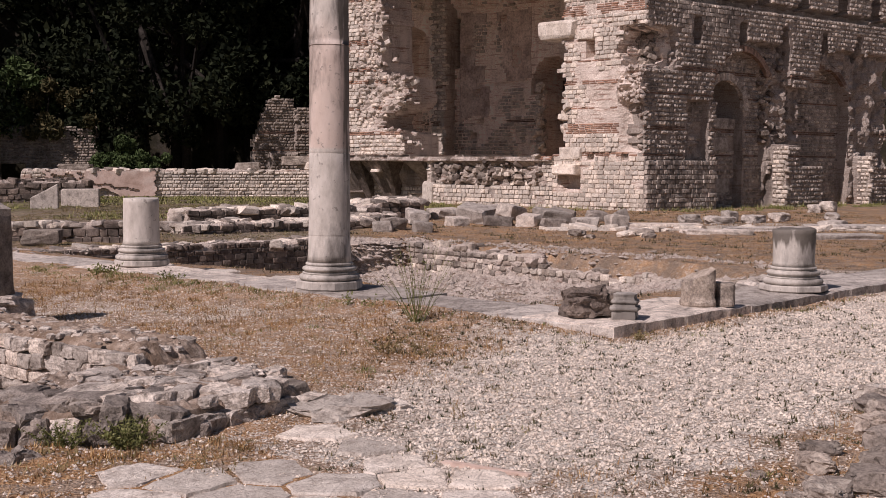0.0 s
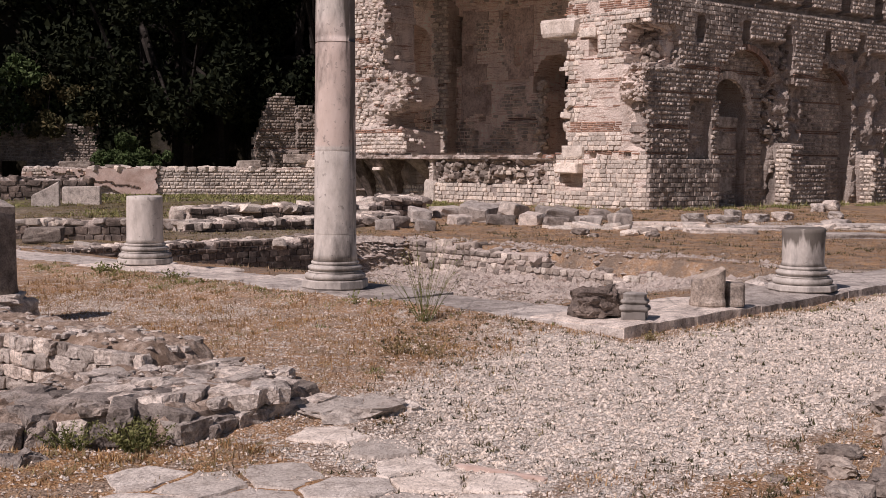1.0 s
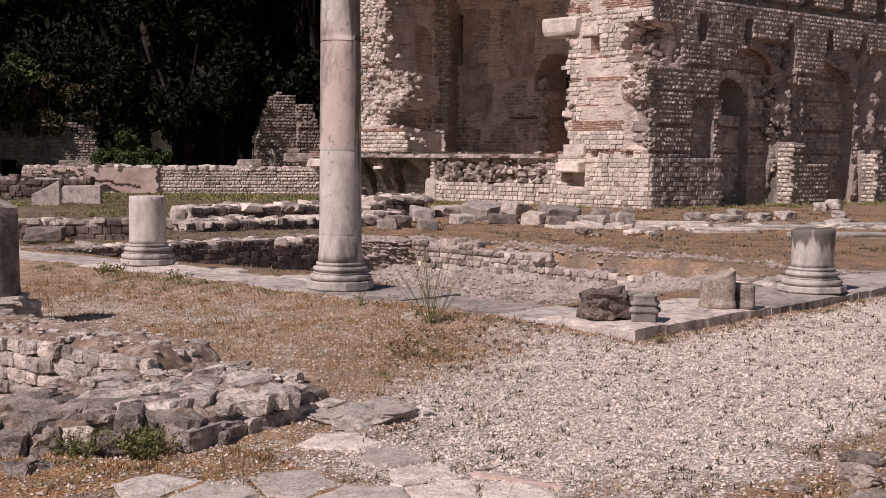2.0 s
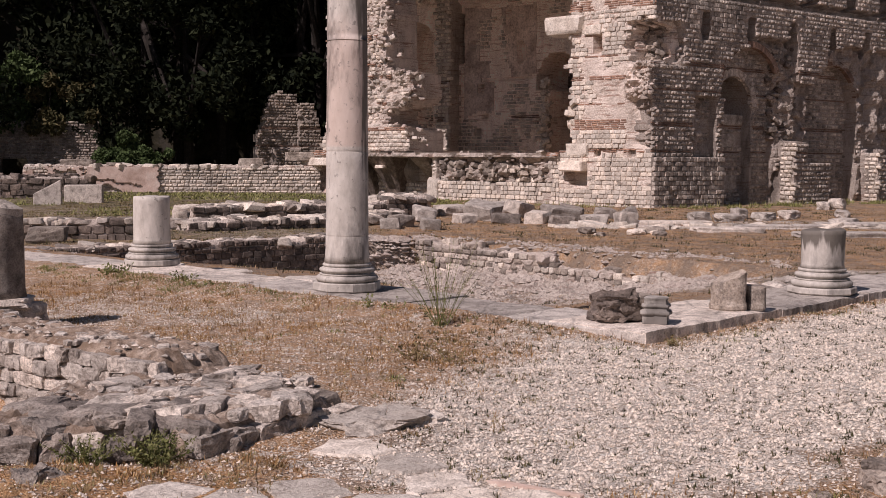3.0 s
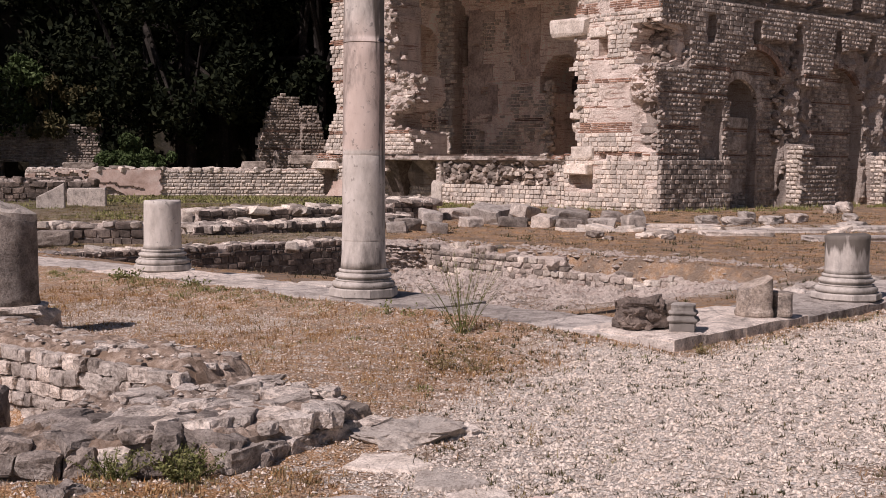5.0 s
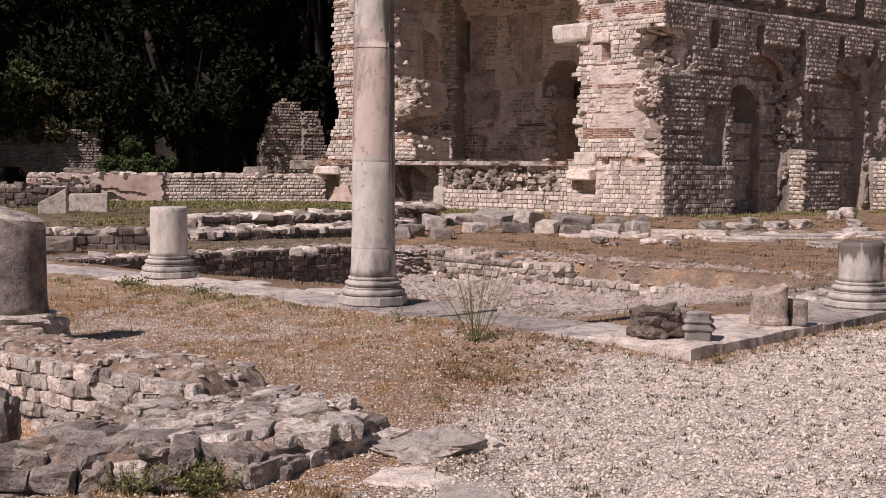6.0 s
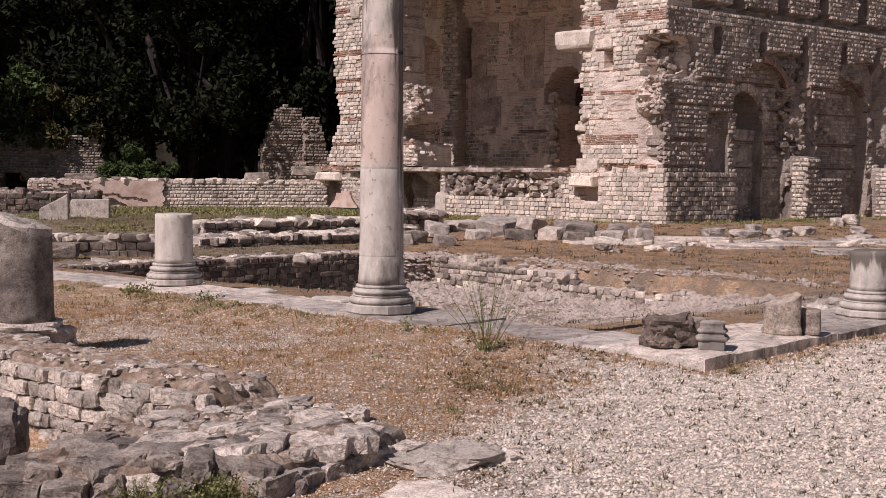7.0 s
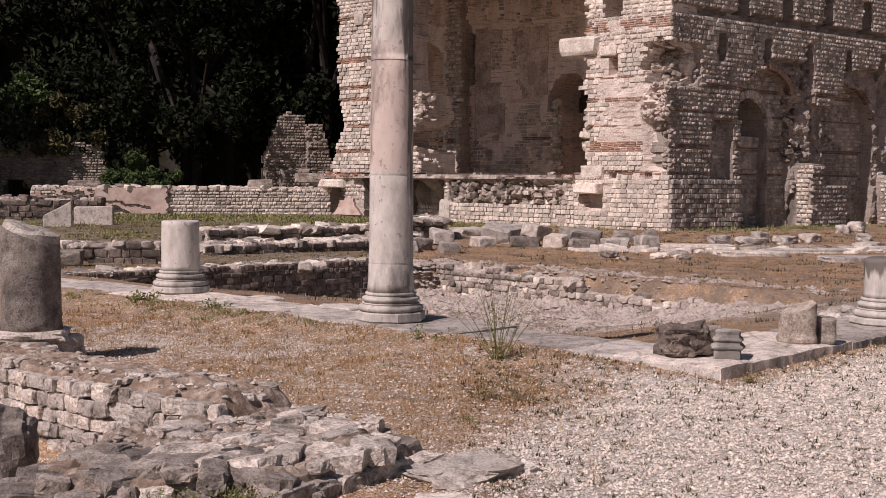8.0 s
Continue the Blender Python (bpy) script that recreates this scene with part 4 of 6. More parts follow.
lay(ARM_R, IN_R, [(2.3, 1.02, 0.0), (1.9, 0.98, -0.01), (2.1, 1.0, 0.0), (2.2, 0.95, -0.015), (2.4, 1.0, -0.01)], 0.0, 1)
lay(ARM_L, IN_L, [(1.55, 1.02, -0.02), (1.3, 0.95, -0.025), (1.35, 1.1, -0.01), (1.2, 0.85, -0.018), (1.5, 0.95, -0.02), (1.6, 1.0, -0.01), (1.7, 0.95, -0.02), (1.9, 0.9, -0.03)], 0.01, 21)


def torus(profile, r, z, h, n=5):
    for i in range(n + 1):
        a = -math.pi / 2 + math.pi * i / n
        profile.append((r - h / 2 + math.cos(a) * h / 2, z + h / 2 + math.sin(a) * h / 2))


def base_profile(r_shaft, z0):
    p = []
    for k, h, groove, gap in ((1.45, 0.068, 1.26, 0.008), (1.29, 0.01, 1.16, 0.016), (1.29, 0.044, 1.1, 0.012), (1.14, 0.034, 1.02, 0.004)):
        torus(p, r_shaft * k, z0, h, 4)
        p += [(r_shaft * groove, z0 + h + 0.001), (r_shaft * groove, z0 + h + gap)]
        z0 += h + gap + 0.001
    return p


def plinth_mesh(sides, radius, h, turn):
    prof = [(radius * 0.97, 0.0), (radius, 0.012), (radius * 0.99, h - 0.012), (radius * 0.965, h)]
    v, f = lathe(prof, sides, 0.01)
    c, s = math.cos(turn), math.sin(turn)
    return [(x * c - y * s, x * s + y * c, z) for x, y, z in v], f


def column(name, at, r0, r1, height, mat, sides, prad, ph, turn, label, category, slant=0.0, flare=0.0, base_mat=None, joints=()):
    """Column or stump on a moulded base. slant: how far the broken top leans over."""
    th = empty(name, at, label, category)
    if prad:
        v, f = plinth_mesh(sides, prad, ph, turn)
        mesh_ob("plinth", v, f, base_mat or mat, th)
        z0 = ph
        mesh_ob("moulded_base", *lathe(base_profile(r0, z0), 48, 0.006), base_mat or mat, th, smooth=True)
        z0 += 0.2
    else:
        z0 = 0.0
    prof = []
    n = max(10, int(height / 0.08))
    for i in range(n + 1):
        k = i / n
        r = r0 + (r1 - r0) * k + flare * smooth(0.75, 1.0, k) + 0.012 * smooth(0.04, 0.0, k)
        zc = z0 + (height - z0) * k
        for joint in joints:
            if zc < joint <= zc + (height - z0) / n:
                prof += [(r, joint - 0.012), (r - 0.004, joint - 0.002), (r - 0.004, joint + 0.002), (r, joint + 0.012)]
                break
        else:
            prof.append((r, zc))
    prof += [(r1 + flare - 0.012, height + 0.008), (r1 * 0.6, height + 0.012)]
    v, f = lathe(prof, 48, 0.012, seed=len(name))
    out = []
    for x, y, z in v:
        k = smooth(height - 0.3, height, z)
        out.append((x, y, z + k * (slant * x / r1 * 0.3 + 0.014 * n3(x * 6, y * 6, 2.0))))
    mesh_ob("shaft", out, f, mat, th, smooth=True)
    return th


column("column", (-1.30, 12.53, 0.0), 0.23, 0.2, 4.2, MARBLE_COL, 8, 0.365, 0.095, 0.25, "tall pale marble column with pink drum and black stains", "column", base_mat=MARBLE_BASE, joints=(0.58, 1.47, 2.62))
column("column_stump", (-4.09, 15.35, 0.0), 0.238, 0.232, 0.88, MARBLE, 20, 0.362, 0.075, 0.0, "white marble column stump on a round moulded base", "column stump", base_mat=MARBLE_BASE)
column("column_stump", (3.79, 12.62, 0.0), 0.222, 0.23, 0.665, MARBLE_DRIP, 8, 0.37, 0.07, 0.62, "stained marble column stump on a moulded square base", "column stump", 0.03, 0.004, MARBLE_BASE)
drum = column("column_stump", (-4.14, 10.15, 0.172), 0.24, 0.232, 0.785, LIME_OLD, 8, 0, 0, 0, "large grey column drum with a broken white top", "column stump", -0.25)


def broken_top(parent, r, z, slant, mat):
    """The freshly broken pale top of a drum: a rough, leaning cap."""
    verts, faces, rings, seg = [], [], 7, 40
    for j in range(rings + 1):
        for i in range(seg):
            a, q = 2 * math.pi * i / seg, r * (rings - j) / rings
            x, y = q * math.cos(a), q * math.sin(a)
            h = slant * x / r + 0.025 * n3(x * 9, y * 9, 4.0) + 0.012 * n3(x * 25, y * 25, 6.0) + 0.02
            verts.append((x * (1 + 0.03 * n3(a * 3, 1, 1)), y, z + (h if j else h * 0.4 - 0.03)))
    for j in range(rings):
        faces += [[j * seg + i, j * seg + (i + 1) % seg, (j + 1) * seg + (i + 1) % seg, (j + 1) * seg + i] for i in range(seg)]
    verts += [(x, y, z - 0.2 + slant * x / r) for x, y, _ in verts[:seg]]
    n = (rings + 1) * seg
    faces += [[n + i, n + (i + 1) % seg, (i + 1) % seg, i] for i in range(seg)]
    return mesh_ob("broken_top", verts, faces, mat, parent, "rough pale broken top")


broken_top(drum, 0.23, 0.825, -0.078, FLAG)


def broken_drum(name, at, r, h, slope, cut, turn, mat, label):
    """Part of a drum with a base moulding, cut by a slanting top and an upright break."""
    th = empty(name, at, label, "column fragment")
    prof = [(r * 1.03, 0.0), (r * 1.1, 0.02), (r * 1.1, 0.05), (r * 1.04, 0.07), (r, 0.09), (r, 0.2), (r * 0.99, 0.3), (r * 0.985, h - 0.08), (r * 0.98, h), (r * 0.7, h), (r * 0.35, h)]
    v, f = lathe(prof, 40, 0.012)
    out = []
    for x, y, z in v:
        if z > h - 0.02:
            z = h + slope * x / r + 0.012 * n3(x * 12, y * 12, 0)
        if x > cut:
            x = cut + 0.012 * n3(y * 8, z * 8, 3)
        c, s = math.cos(turn), math.sin(turn)
        out.append((x * c - y * s, x * s + y * c, z))
    mesh_ob("drum", out, f, mat, th, smooth=False)
    return th


broken_drum("drum_fragment", (2.435, 11.08, 0.0), 0.17, 0.31, 0.07, 0.13, 0.1, DRUM_STONE, "brownish marble drum fragment with slanting broken top")
broken_drum("drum_fragment", (2.705, 11.12, 0.0), 0.105, 0.22, -0.01, 0.08, -0.3, DRUM_STONE, "small brownish marble drum fragment beside a larger one")
corner_piece = empty("base_fragment", (1.57, 10.08, 0.0), "broken corner of a moulded marble base", "column fragment")
cv, cf = plinth_mesh(4, 0.148, 0.085, 0.5)
mesh_ob("plinth", cv, cf, MARBLE_DIRTY, corner_piece)
cp = [(0.12, 0.085)]
torus(cp, 0.142, 0.09, 0.042)
cp += [(0.116, 0.138), (0.112, 0.15), (0.116, 0.16)]
torus(cp, 0.13, 0.162, 0.03)
cp += [(0.108, 0.198), (0.104, 0.225), (0.11, 0.25), (0.06, 0.262)]
mv, mf = lathe(cp, 24, 0.16, 7)
sq = []
for x, y, z in mv:
    a = math.atan2(y, x)
    k = 0.9 / max(abs(math.cos(a - 0.5 - math.pi / 4)), abs(math.sin(a - 0.5 - math.pi / 4))) ** 0.8
    sq.append((x * k, y * k, z * 0.9))
mesh_ob("moulding", sq, mf, MARBLE_DIRTY, corner_piece)
rock("base_fragment", (0.42, 0.3, 0.27), (1.24, 10.22, 0.0), DARKROCK, "dark broken lump of a moulded base", "column fragment", 12, 3, 0.22, 0.6, (0, -8), cuts=9)
rock("stone_block", (0.17, 0.22, 0.23), (1.45, 10.3, 0.0), GREYROCK, "broken grey marble block behind base fragments", "stone block", 30, 9, 0.14, 0.8)

# ---- low rubble walls in the foreground ----
OLD_STONES = broken_stones(unit_stones("stone", LIME_OLD, 10, 0.24, 78), 0.07, 5.0)
FG_STONES = broken_stones(unit_stones("stone", LIME_FG, 14, 0.17, 77), 0.06, 3.0)


def bank(line, s0, s1, z0, top, thick, grain, seed, sink=0.02):
    """The core of a ruined low wall: upright front and back, a rough and rounded top."""
    step = max(0.026, grain * 0.24)
    ns, nd = max(4, round((s1 - s0) / step)), max(6, round(thick / step))
    verts, faces = [], []
    for i in range(ns + 1):
        s = s0 + (s1 - s0) * i / ns
        end = min(i, ns - i)
        z1 = top(s) - (grain * 0.8 if end == 0 else grain * 0.25 if end == 1 else 0.0)
        verts.append(line.at(s, 0.0, z0))
        for j in range(nd + 1):
            d = -sink - (thick - sink) * j / nd
            near_d = noise.voronoi(Vector((s * 0.95 / grain, d * 0.8 / grain, seed)))[0]
            rough = grain * (0.3 * fbm(s * 0.4 / grain, d * 0.4 / grain, seed) + 0.28 * min(0.4, near_d[1] - near_d[0]) - 0.06 + 0.16 * fbm(s * 2.2 / grain, d * 2.2 / grain, seed + 3.0))
            rim = min(j, nd - j)
            verts.append(line.at(s, d + (0.3 * rough if rim == 0 else 0), z1 + rough - (grain * 0.3 if rim == 0 else grain * 0.08 if rim == 1 else 0)))
        verts.append(line.at(s, -thick, z0))
    w = nd + 3
    for i in range(ns):
        for j in range(w - 1):
            a = i * w + j
            faces.append([a, a + w, a + w + 1, a + 1])
    faces.append([j for j in range(w)])
    faces.append([ns * w + j for j in reversed(range(w))])
    if line.flip:
        faces = [f[::-1] for f in faces]
    return verts, faces


def low_wall(name, line, s0, s1, z0, top, thick, stone_h, stone_l, mats, label, seed, mat_core, top_stones=0, pieces=FG_STONES, caps=None, rubble=(0.06, 0.16), worn=0.04, limit=300, flat=0.4):
    """A ruined low wall: core, face stones laid in rough courses, loose flat stones on top. top(s) gives its height."""
    th = empty(name, line.at(s0, 0, z0), label, "low wall", "structure")
    rng = random.Random(seed)

    zmax = max(top(s0 + (s1 - s0) * i / 40) for i in range(41))
    core = mesh_ob("core", *bank(line, s0, s1, z0, top, thick, stone_h, seed, 0.06 if pieces is FG_STONES else 0.015), mat_core, None, "rubble and earth core")
    under(th, core)
    z, made = z0 + stone_h * 0.1, 0
    far_v, far_f = [], []
    while z < zmax:
        h = stone_h * rng.uniform(0.8, 1.15)
        s = s0 + rng.uniform(-0.1, 0.05)
        while s < s1:
            l = stone_l * rng.choice((0.6, 0.8, 1.0, 1.0, 1.3, 1.5)) * rng.uniform(0.85, 1.15)
            cs = s + l / 2
            s += l
            if z + h * 0.7 > top(cs) or cs > s1:
                continue
            hh = h * rng.uniform(0.86, 1.04)
            if made < limit and pieces:
                ob = new("stone", rng.choice(pieces))
                m = line.matrix(cs, -stone_l * 0.18 + rng.uniform(-0.2, 0.15) * stone_h, z + hh / 2, l * 0.97, stone_l * rng.uniform(0.55, 0.75), hh, rng.uniform(-0.09, 0.09))
                ob.parent = th
                ob.matrix_basis = Matrix.Translation(-th.location) @ m
                made += 1
            else:
                front_block(far_v, far_f, line, cs - l * 0.48, cs + l * 0.48, z, z + hh * 0.95, 0.0, stone_h * rng.uniform(0.1, 0.4), rng)
        z += h
    if far_v:
        under(th, mesh_ob("masonry", far_v, far_f, mats, None, "small rough stones", kind="stuff"))
    for k in range(top_stones):
        s, d = rng.uniform(s0, s1), -rng.uniform(0.02, thick)
        a = rng.uniform(*rubble)
        ob = new("stone", rng.choice(caps or pieces))
        ob.parent = th
        ob.matrix_basis = Matrix.Translation(-th.location) @ Matrix.Translation(line.at(s, d, top(s) - a * 0.14)) @ Euler((rng.uniform(-0.2, 0.2), rng.uniform(-0.2, 0.2), rng.uniform(0, 6.28))).to_matrix().to_4x4() @ Matrix.Diagonal((a * rng.uniform(1, 1.6), a, a * rng.uniform(0.45, 0.55 + flat), 1))
    return th


low_wall("rubble_wall", WALL_A, 0.0, 4.6, -0.56, lambda s: 0.12 - 0.14 * smooth(0.16, 0.0, s) + 0.015 * fbm(s * 2, 0, 1), 0.62, 0.112, 0.15, LIME_FG, "low wall of rough grey-white limestone rubble", 5, CORE_FG, 70, rubble=(0.03, 0.09), flat=0.3)
WALL_B = Line(-2.75, 4.5, 49)
low_wall("rubble_wall", WALL_B, 1.85, 3.02, -0.3, lambda s: 0.04 + 0.03 * fbm(s * 1.7, 0, 5) - 0.06 * smooth(2.8, 3.02, s), 0.85, 0.15, 0.22, LIME_FG, "broad foundation wall of weathered stones, half collapsed", 8, CORE_FG, 46, FG_STONES, FG_STONES, rubble=(0.06, 0.19), flat=0.1)
low_wall("rubble_wall", Line(-2.9, 5.98, 3), 0.0, 1.5, -0.46, lambda s: 0.0 - 0.1 * smooth(0.5, 0.0, s) + 0.05 * fbm(s * 2.5, 0, 6), 0.6, 0.15, 0.24, LIME_FG, "sunken end of a foundation wall", 18, CORE_FG, 60, OLD_STONES + FG_STONES[:3], OLD_STONES, rubble=(0.06, 0.2), flat=0.3)
# Added block, where the wall end has a dark eroded hollow
rock("stone_block", (0.18, 0.26, 0.2), (-0.98, 6.86, -0.2), GREYROCK, "grey stone standing in for a dark hollow at a wall end", "stone block", 49, 64, 0.2, 0.8, cuts=9)
low_wall("rubble_wall", Line(-2.2, 6.2, 49), -0.55, 1.75, -0.52, lambda s: -0.01 + 0.04 * fbm(s * 2.2, 0, 15) - 0.06 * smooth(1.3, 1.75, s) - 0.22 * smooth(0.6, -0.4, s), 0.95, 0.11, 0.16, LIME_FG, "rubble filling of a foundation wall", 9, CORE_FG, 70, rubble=(0.03, 0.15), flat=0.2)
rock("stone_slab", (0.6, 0.52, 0.18), (-0.66, 6.7, -0.23), FLAG, "flat rough limestone slab lying at a wall end", "stone slab", 40, 5, 0.2, 0.8, cuts=11)
rock("stone_slab", (0.34, 0.36, 0.13), (-0.4, 6.74, -0.2), FLAG, "small flat limestone slab beside a larger one", "stone slab", 10, 15, 0.2, 0.8, cuts=9)
for k, (x, y, z, a, b, c, t) in enumerate([(-1.6, 7.75, -0.1, 0.24, 0.16, 0.11, 20), (-1.4, 7.6, -0.1, 0.2, 0.14, 0.08, 70), (-2.24, 8.12, 0.05, 0.13, 0.1, 0.09, 10), (-2.15, 7.98, 0.0, 0.1, 0.08, 0.06, 50),
                                           (-2.62, 5.95, -0.48, 0.3, 0.25, 0.25, 30), (-2.49, 6.10, -0.4, 0.3, 0.24, 0.2, 80), (-2.75, 6.45, -0.48, 0.44, 0.38, 0.3, 10), (-2.20, 5.55, -0.24, 0.2, 0.17, 0.14, 55),
                                           (-3.38, 7.46, -0.48, 0.4, 0.38, 0.54, 15), (-4.3, 9.78, -0.12, 0.3, 0.24, 0.16, 5)]):
    rock("boulder", (a, b, c), (x, y, z), LIME_OLD if 3 < k < 9 else LIME_FG, "rough weathered limestone boulder by a rubble wall", "rock", t, 30 + k, 0.12 if k == 8 else 0.22, 0.35 if k == 8 else 0.7, cuts=11)


rock("stone_slab", (0.6, 0.54, 0.1), (-4.14, 10.12, 0.085), LIME_FG, "flat pale stone under a column drum", "stone slab", 15, 61, 0.08, 0.9)
rock("stone_block", (0.66, 0.6, 0.24), (-4.12, 10.1, -0.13), LIME_FG, "rough footing stone under a column drum", "stone block", 70, 62, 0.12, 0.85)
rock("boulder", (0.22, 0.2, 0.14), (-3.98, 9.72, -0.12), LIME_FG, "small pale stone beside a column drum", "rock", 33, 63, 0.18, 0.6)


# ---- flagstones ----
def flagstone(outline, z, seed):
    """A flat irregular stone with a broken rim, from its corners."""
    rng, rim = random.Random(seed), []
    for k, a in enumerate(outline):
        b = outline[(k + 1) % len(outline)]
        n = max(2, int((Vector(b) - Vector(a)).length / 0.05))
        for i in range(n):
            q = Vector(a).lerp(Vector(b), i / n)
            rim.append(q + Vector((n3(q.x * 7, q.y * 7, seed), n3(q.x * 7, q.y * 7, seed + 9.0))) * 0.03)
    c = sum(rim, Vector((0, 0))) / len(rim)
    n, verts, faces = len(rim), [], []
    rings = ((1.0, -0.12), (1.0, -0.008), (0.96, 0.006), (0.75, 0.01), (0.45, 0.008), (0.2, 0.01))
    for f, h in rings:
        for q in rim:
            w = (q - c) * f
            verts.append((w.x, w.y, h + (0.008 * n3((w.x + c.x) * 4, (w.y + c.y) * 4, seed) + 0.005 * n3(w.x * 14, w.y * 14, seed) if h > 0 else 0.0)))
    for k in range(len(rings) - 1):
        faces += [[k * n + i, k * n + (i + 1) % n, (k + 1) * n + (i + 1) % n, (k + 1) * n + i] for i in range(n)]
    faces.append([(len(rings) - 1) * n + i for i in range(n)])
    ob = mesh_ob("flagstone", verts, faces, FLAG, None, "cracked pale flagstone sunk in dry earth", category="flagstone")
    tagged(ob, group="sunken flagstones")
    ob.location, ob.rotation_euler = (c.x, c.y, z), (rng.uniform(-0.012, 0.012), rng.uniform(-0.012, 0.012), 0)


def cell_of(k, seeds, gap):
    """The part of the plane nearer to one seed than to the others, less half a joint."""
    p = Vector(seeds[k])
    poly = [p + Vector(c) for c in ((-0.6, -0.5), (0.6, -0.5), (0.6, 0.5), (-0.6, 0.5))]
    for j, other in enumerate(seeds):
        if j == k:
            continue
        q = Vector(other)
        n = (q - p).normalized()
        lim = (p + q).dot(n) / 2 - gap
        out = []
        for a, b in zip(poly, poly[1:] + poly[:1]):
            da, db = a.dot(n) - lim, b.dot(n) - lim
            if da <= 0:
                out.append(a)
            if da * db < 0:
                out.append(a.lerp(b, da / (da - db)))
        poly = out
    return poly


PAVING = [(-0.72, 6.1), (-0.42, 5.78), (-0.3, 5.52), (-0.82, 5.34), (-1.22, 5.14), (-0.5, 5.12), (-0.12, 5.22), (0.16, 5.2), (-0.95, 4.9), (-0.2, 4.9), (0.14, 4.9), (-0.55, 4.75), (-1.4, 4.8), (-1.5, 5.28)]
EARTH = [(-1.02, 5.82), (-1.1, 6.2), (-0.4, 6.3), (-0.75, 5.78), (-0.05, 5.9), (0.1, 5.62), (0.52, 5.35), (0.52, 4.95), (-0.55, 5.5), (-1.3, 5.62), (-1.85, 5.1), (-1.8, 5.5), (-1.8, 4.7), (-0.75, 6.5), (0.0, 4.5), (-0.7, 4.4), (-1.3, 4.4), (0.5, 4.6)]
for k in range(len(PAVING)):
    x, y = PAVING[k]
    flagstone(cell_of(k, PAVING + EARTH, 0.009), ground_z(x, y) + 0.004, 50 + k)
for k in range(13):
    q = CORNER + ARM_L * (2.6 + 0.55 * k) + IN_L * (1.35 + 0.3 * math.sin(k * 2.3))
    turn = radians(138 + 20 * math.sin(k))
    corners = [(0.36 * math.cos(t) * (1 + 0.2 * math.sin(k + 3 * t)), 0.26 * math.sin(t) * (1 + 0.2 * math.cos(2 * k + t))) for t in (0.3, 1.2, 2.4, 3.5, 4.4, 5.6)]
    flagstone([(q.x + x * math.cos(turn) - y * math.sin(turn), q.y + x * math.sin(turn) + y * math.cos(turn)) for x, y in corners], ground_z(q.x, q.y) + 0.03, 90 + k)
rock("edging_stone", (0.5, 0.035, 0.05), (0.2, 5.42, ground_z(0.2, 5.42) - 0.03), PLASTER, "narrow pinkish edging strip in the ground", "edging", -30, 3, 0.06, 0.95)
for k, (x, y, a) in enumerate([(2.45, 6.2, 0.3), (2.6, 6.75, 0.26), (1.85, 5.5, 0.22), (2.05, 5.1, 0.3), (1.6, 4.95, 0.14), (2.3, 5.6, 0.22), (1.35, 5.15, 0.1), (2.75, 7.2, 0.2), (2.66, 6.45, 0.36), (1.75, 4.98, 0.26), (2.2, 5.32, 0.36), (1.98, 5.8, 0.2), (2.4, 5.9, 0.3), (1.5, 5.3, 0.13)]):
    rock("boulder", (a, a * 0.75, a * 0.5), (x, y, ground_z(x, y) - 0.05), GREYROCK, "rough stone half sunk at a gravel edge", "rock", k * 47, 60 + k, 0.2, 0.6, cuts=9)

# ---- pit walls and terraces ----
MID_STONES = unit_stones("stone", LIME, 8, 0.15, 91)
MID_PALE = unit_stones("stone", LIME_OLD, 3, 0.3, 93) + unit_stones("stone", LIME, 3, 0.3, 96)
# Face stones: stain and the shade of these faces, in one dark colour
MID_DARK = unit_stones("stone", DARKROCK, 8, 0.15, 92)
MID_MIXED = MID_STONES[:2] + unit_stones("stone", GREYROCK, 5, 0.24, 94) + unit_stones("stone", CORE, 5, 0.24, 95)
low_wall("pit_wall", PIT_V, -10.6, 0.3, -1.4, lambda s: -0.5 + 0.16 * fbm(s * 0.9, 0, 2) - 0.28 * smooth(-3.5, -7, s), 0.6, 0.125, 0.2, GREYROCK, "sunlit crumbling retaining wall of small stones", 31, CORE_PIT, 40, MID_MIXED, None, (0.12, 0.3))
low_wall("pit_wall", PIT_U, -4.2, 6.3, -1.1, lambda s: -0.3 + 0.06 * fbm(s, 0, 3), 0.7, 0.125, 0.18, DARKROCK, "low retaining wall of small stones, its shaded face darkened", 32, CORE_PALE, 90, MID_DARK, MID_PALE, (0.1, 0.3), flat=0.1)
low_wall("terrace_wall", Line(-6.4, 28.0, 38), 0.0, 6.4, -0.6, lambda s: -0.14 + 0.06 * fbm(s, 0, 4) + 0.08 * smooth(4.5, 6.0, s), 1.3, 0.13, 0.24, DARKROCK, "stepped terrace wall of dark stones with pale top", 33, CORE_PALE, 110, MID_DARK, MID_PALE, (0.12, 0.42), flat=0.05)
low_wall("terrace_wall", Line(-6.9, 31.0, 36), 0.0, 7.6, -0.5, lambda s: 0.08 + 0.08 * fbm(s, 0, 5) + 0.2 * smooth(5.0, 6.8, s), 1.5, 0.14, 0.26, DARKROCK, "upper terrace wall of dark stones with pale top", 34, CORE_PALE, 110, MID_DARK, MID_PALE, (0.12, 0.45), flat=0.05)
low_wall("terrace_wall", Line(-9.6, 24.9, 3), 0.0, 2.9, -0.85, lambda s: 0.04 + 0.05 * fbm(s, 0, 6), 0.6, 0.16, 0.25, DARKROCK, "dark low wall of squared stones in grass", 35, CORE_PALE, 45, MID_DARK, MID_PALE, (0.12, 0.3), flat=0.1)
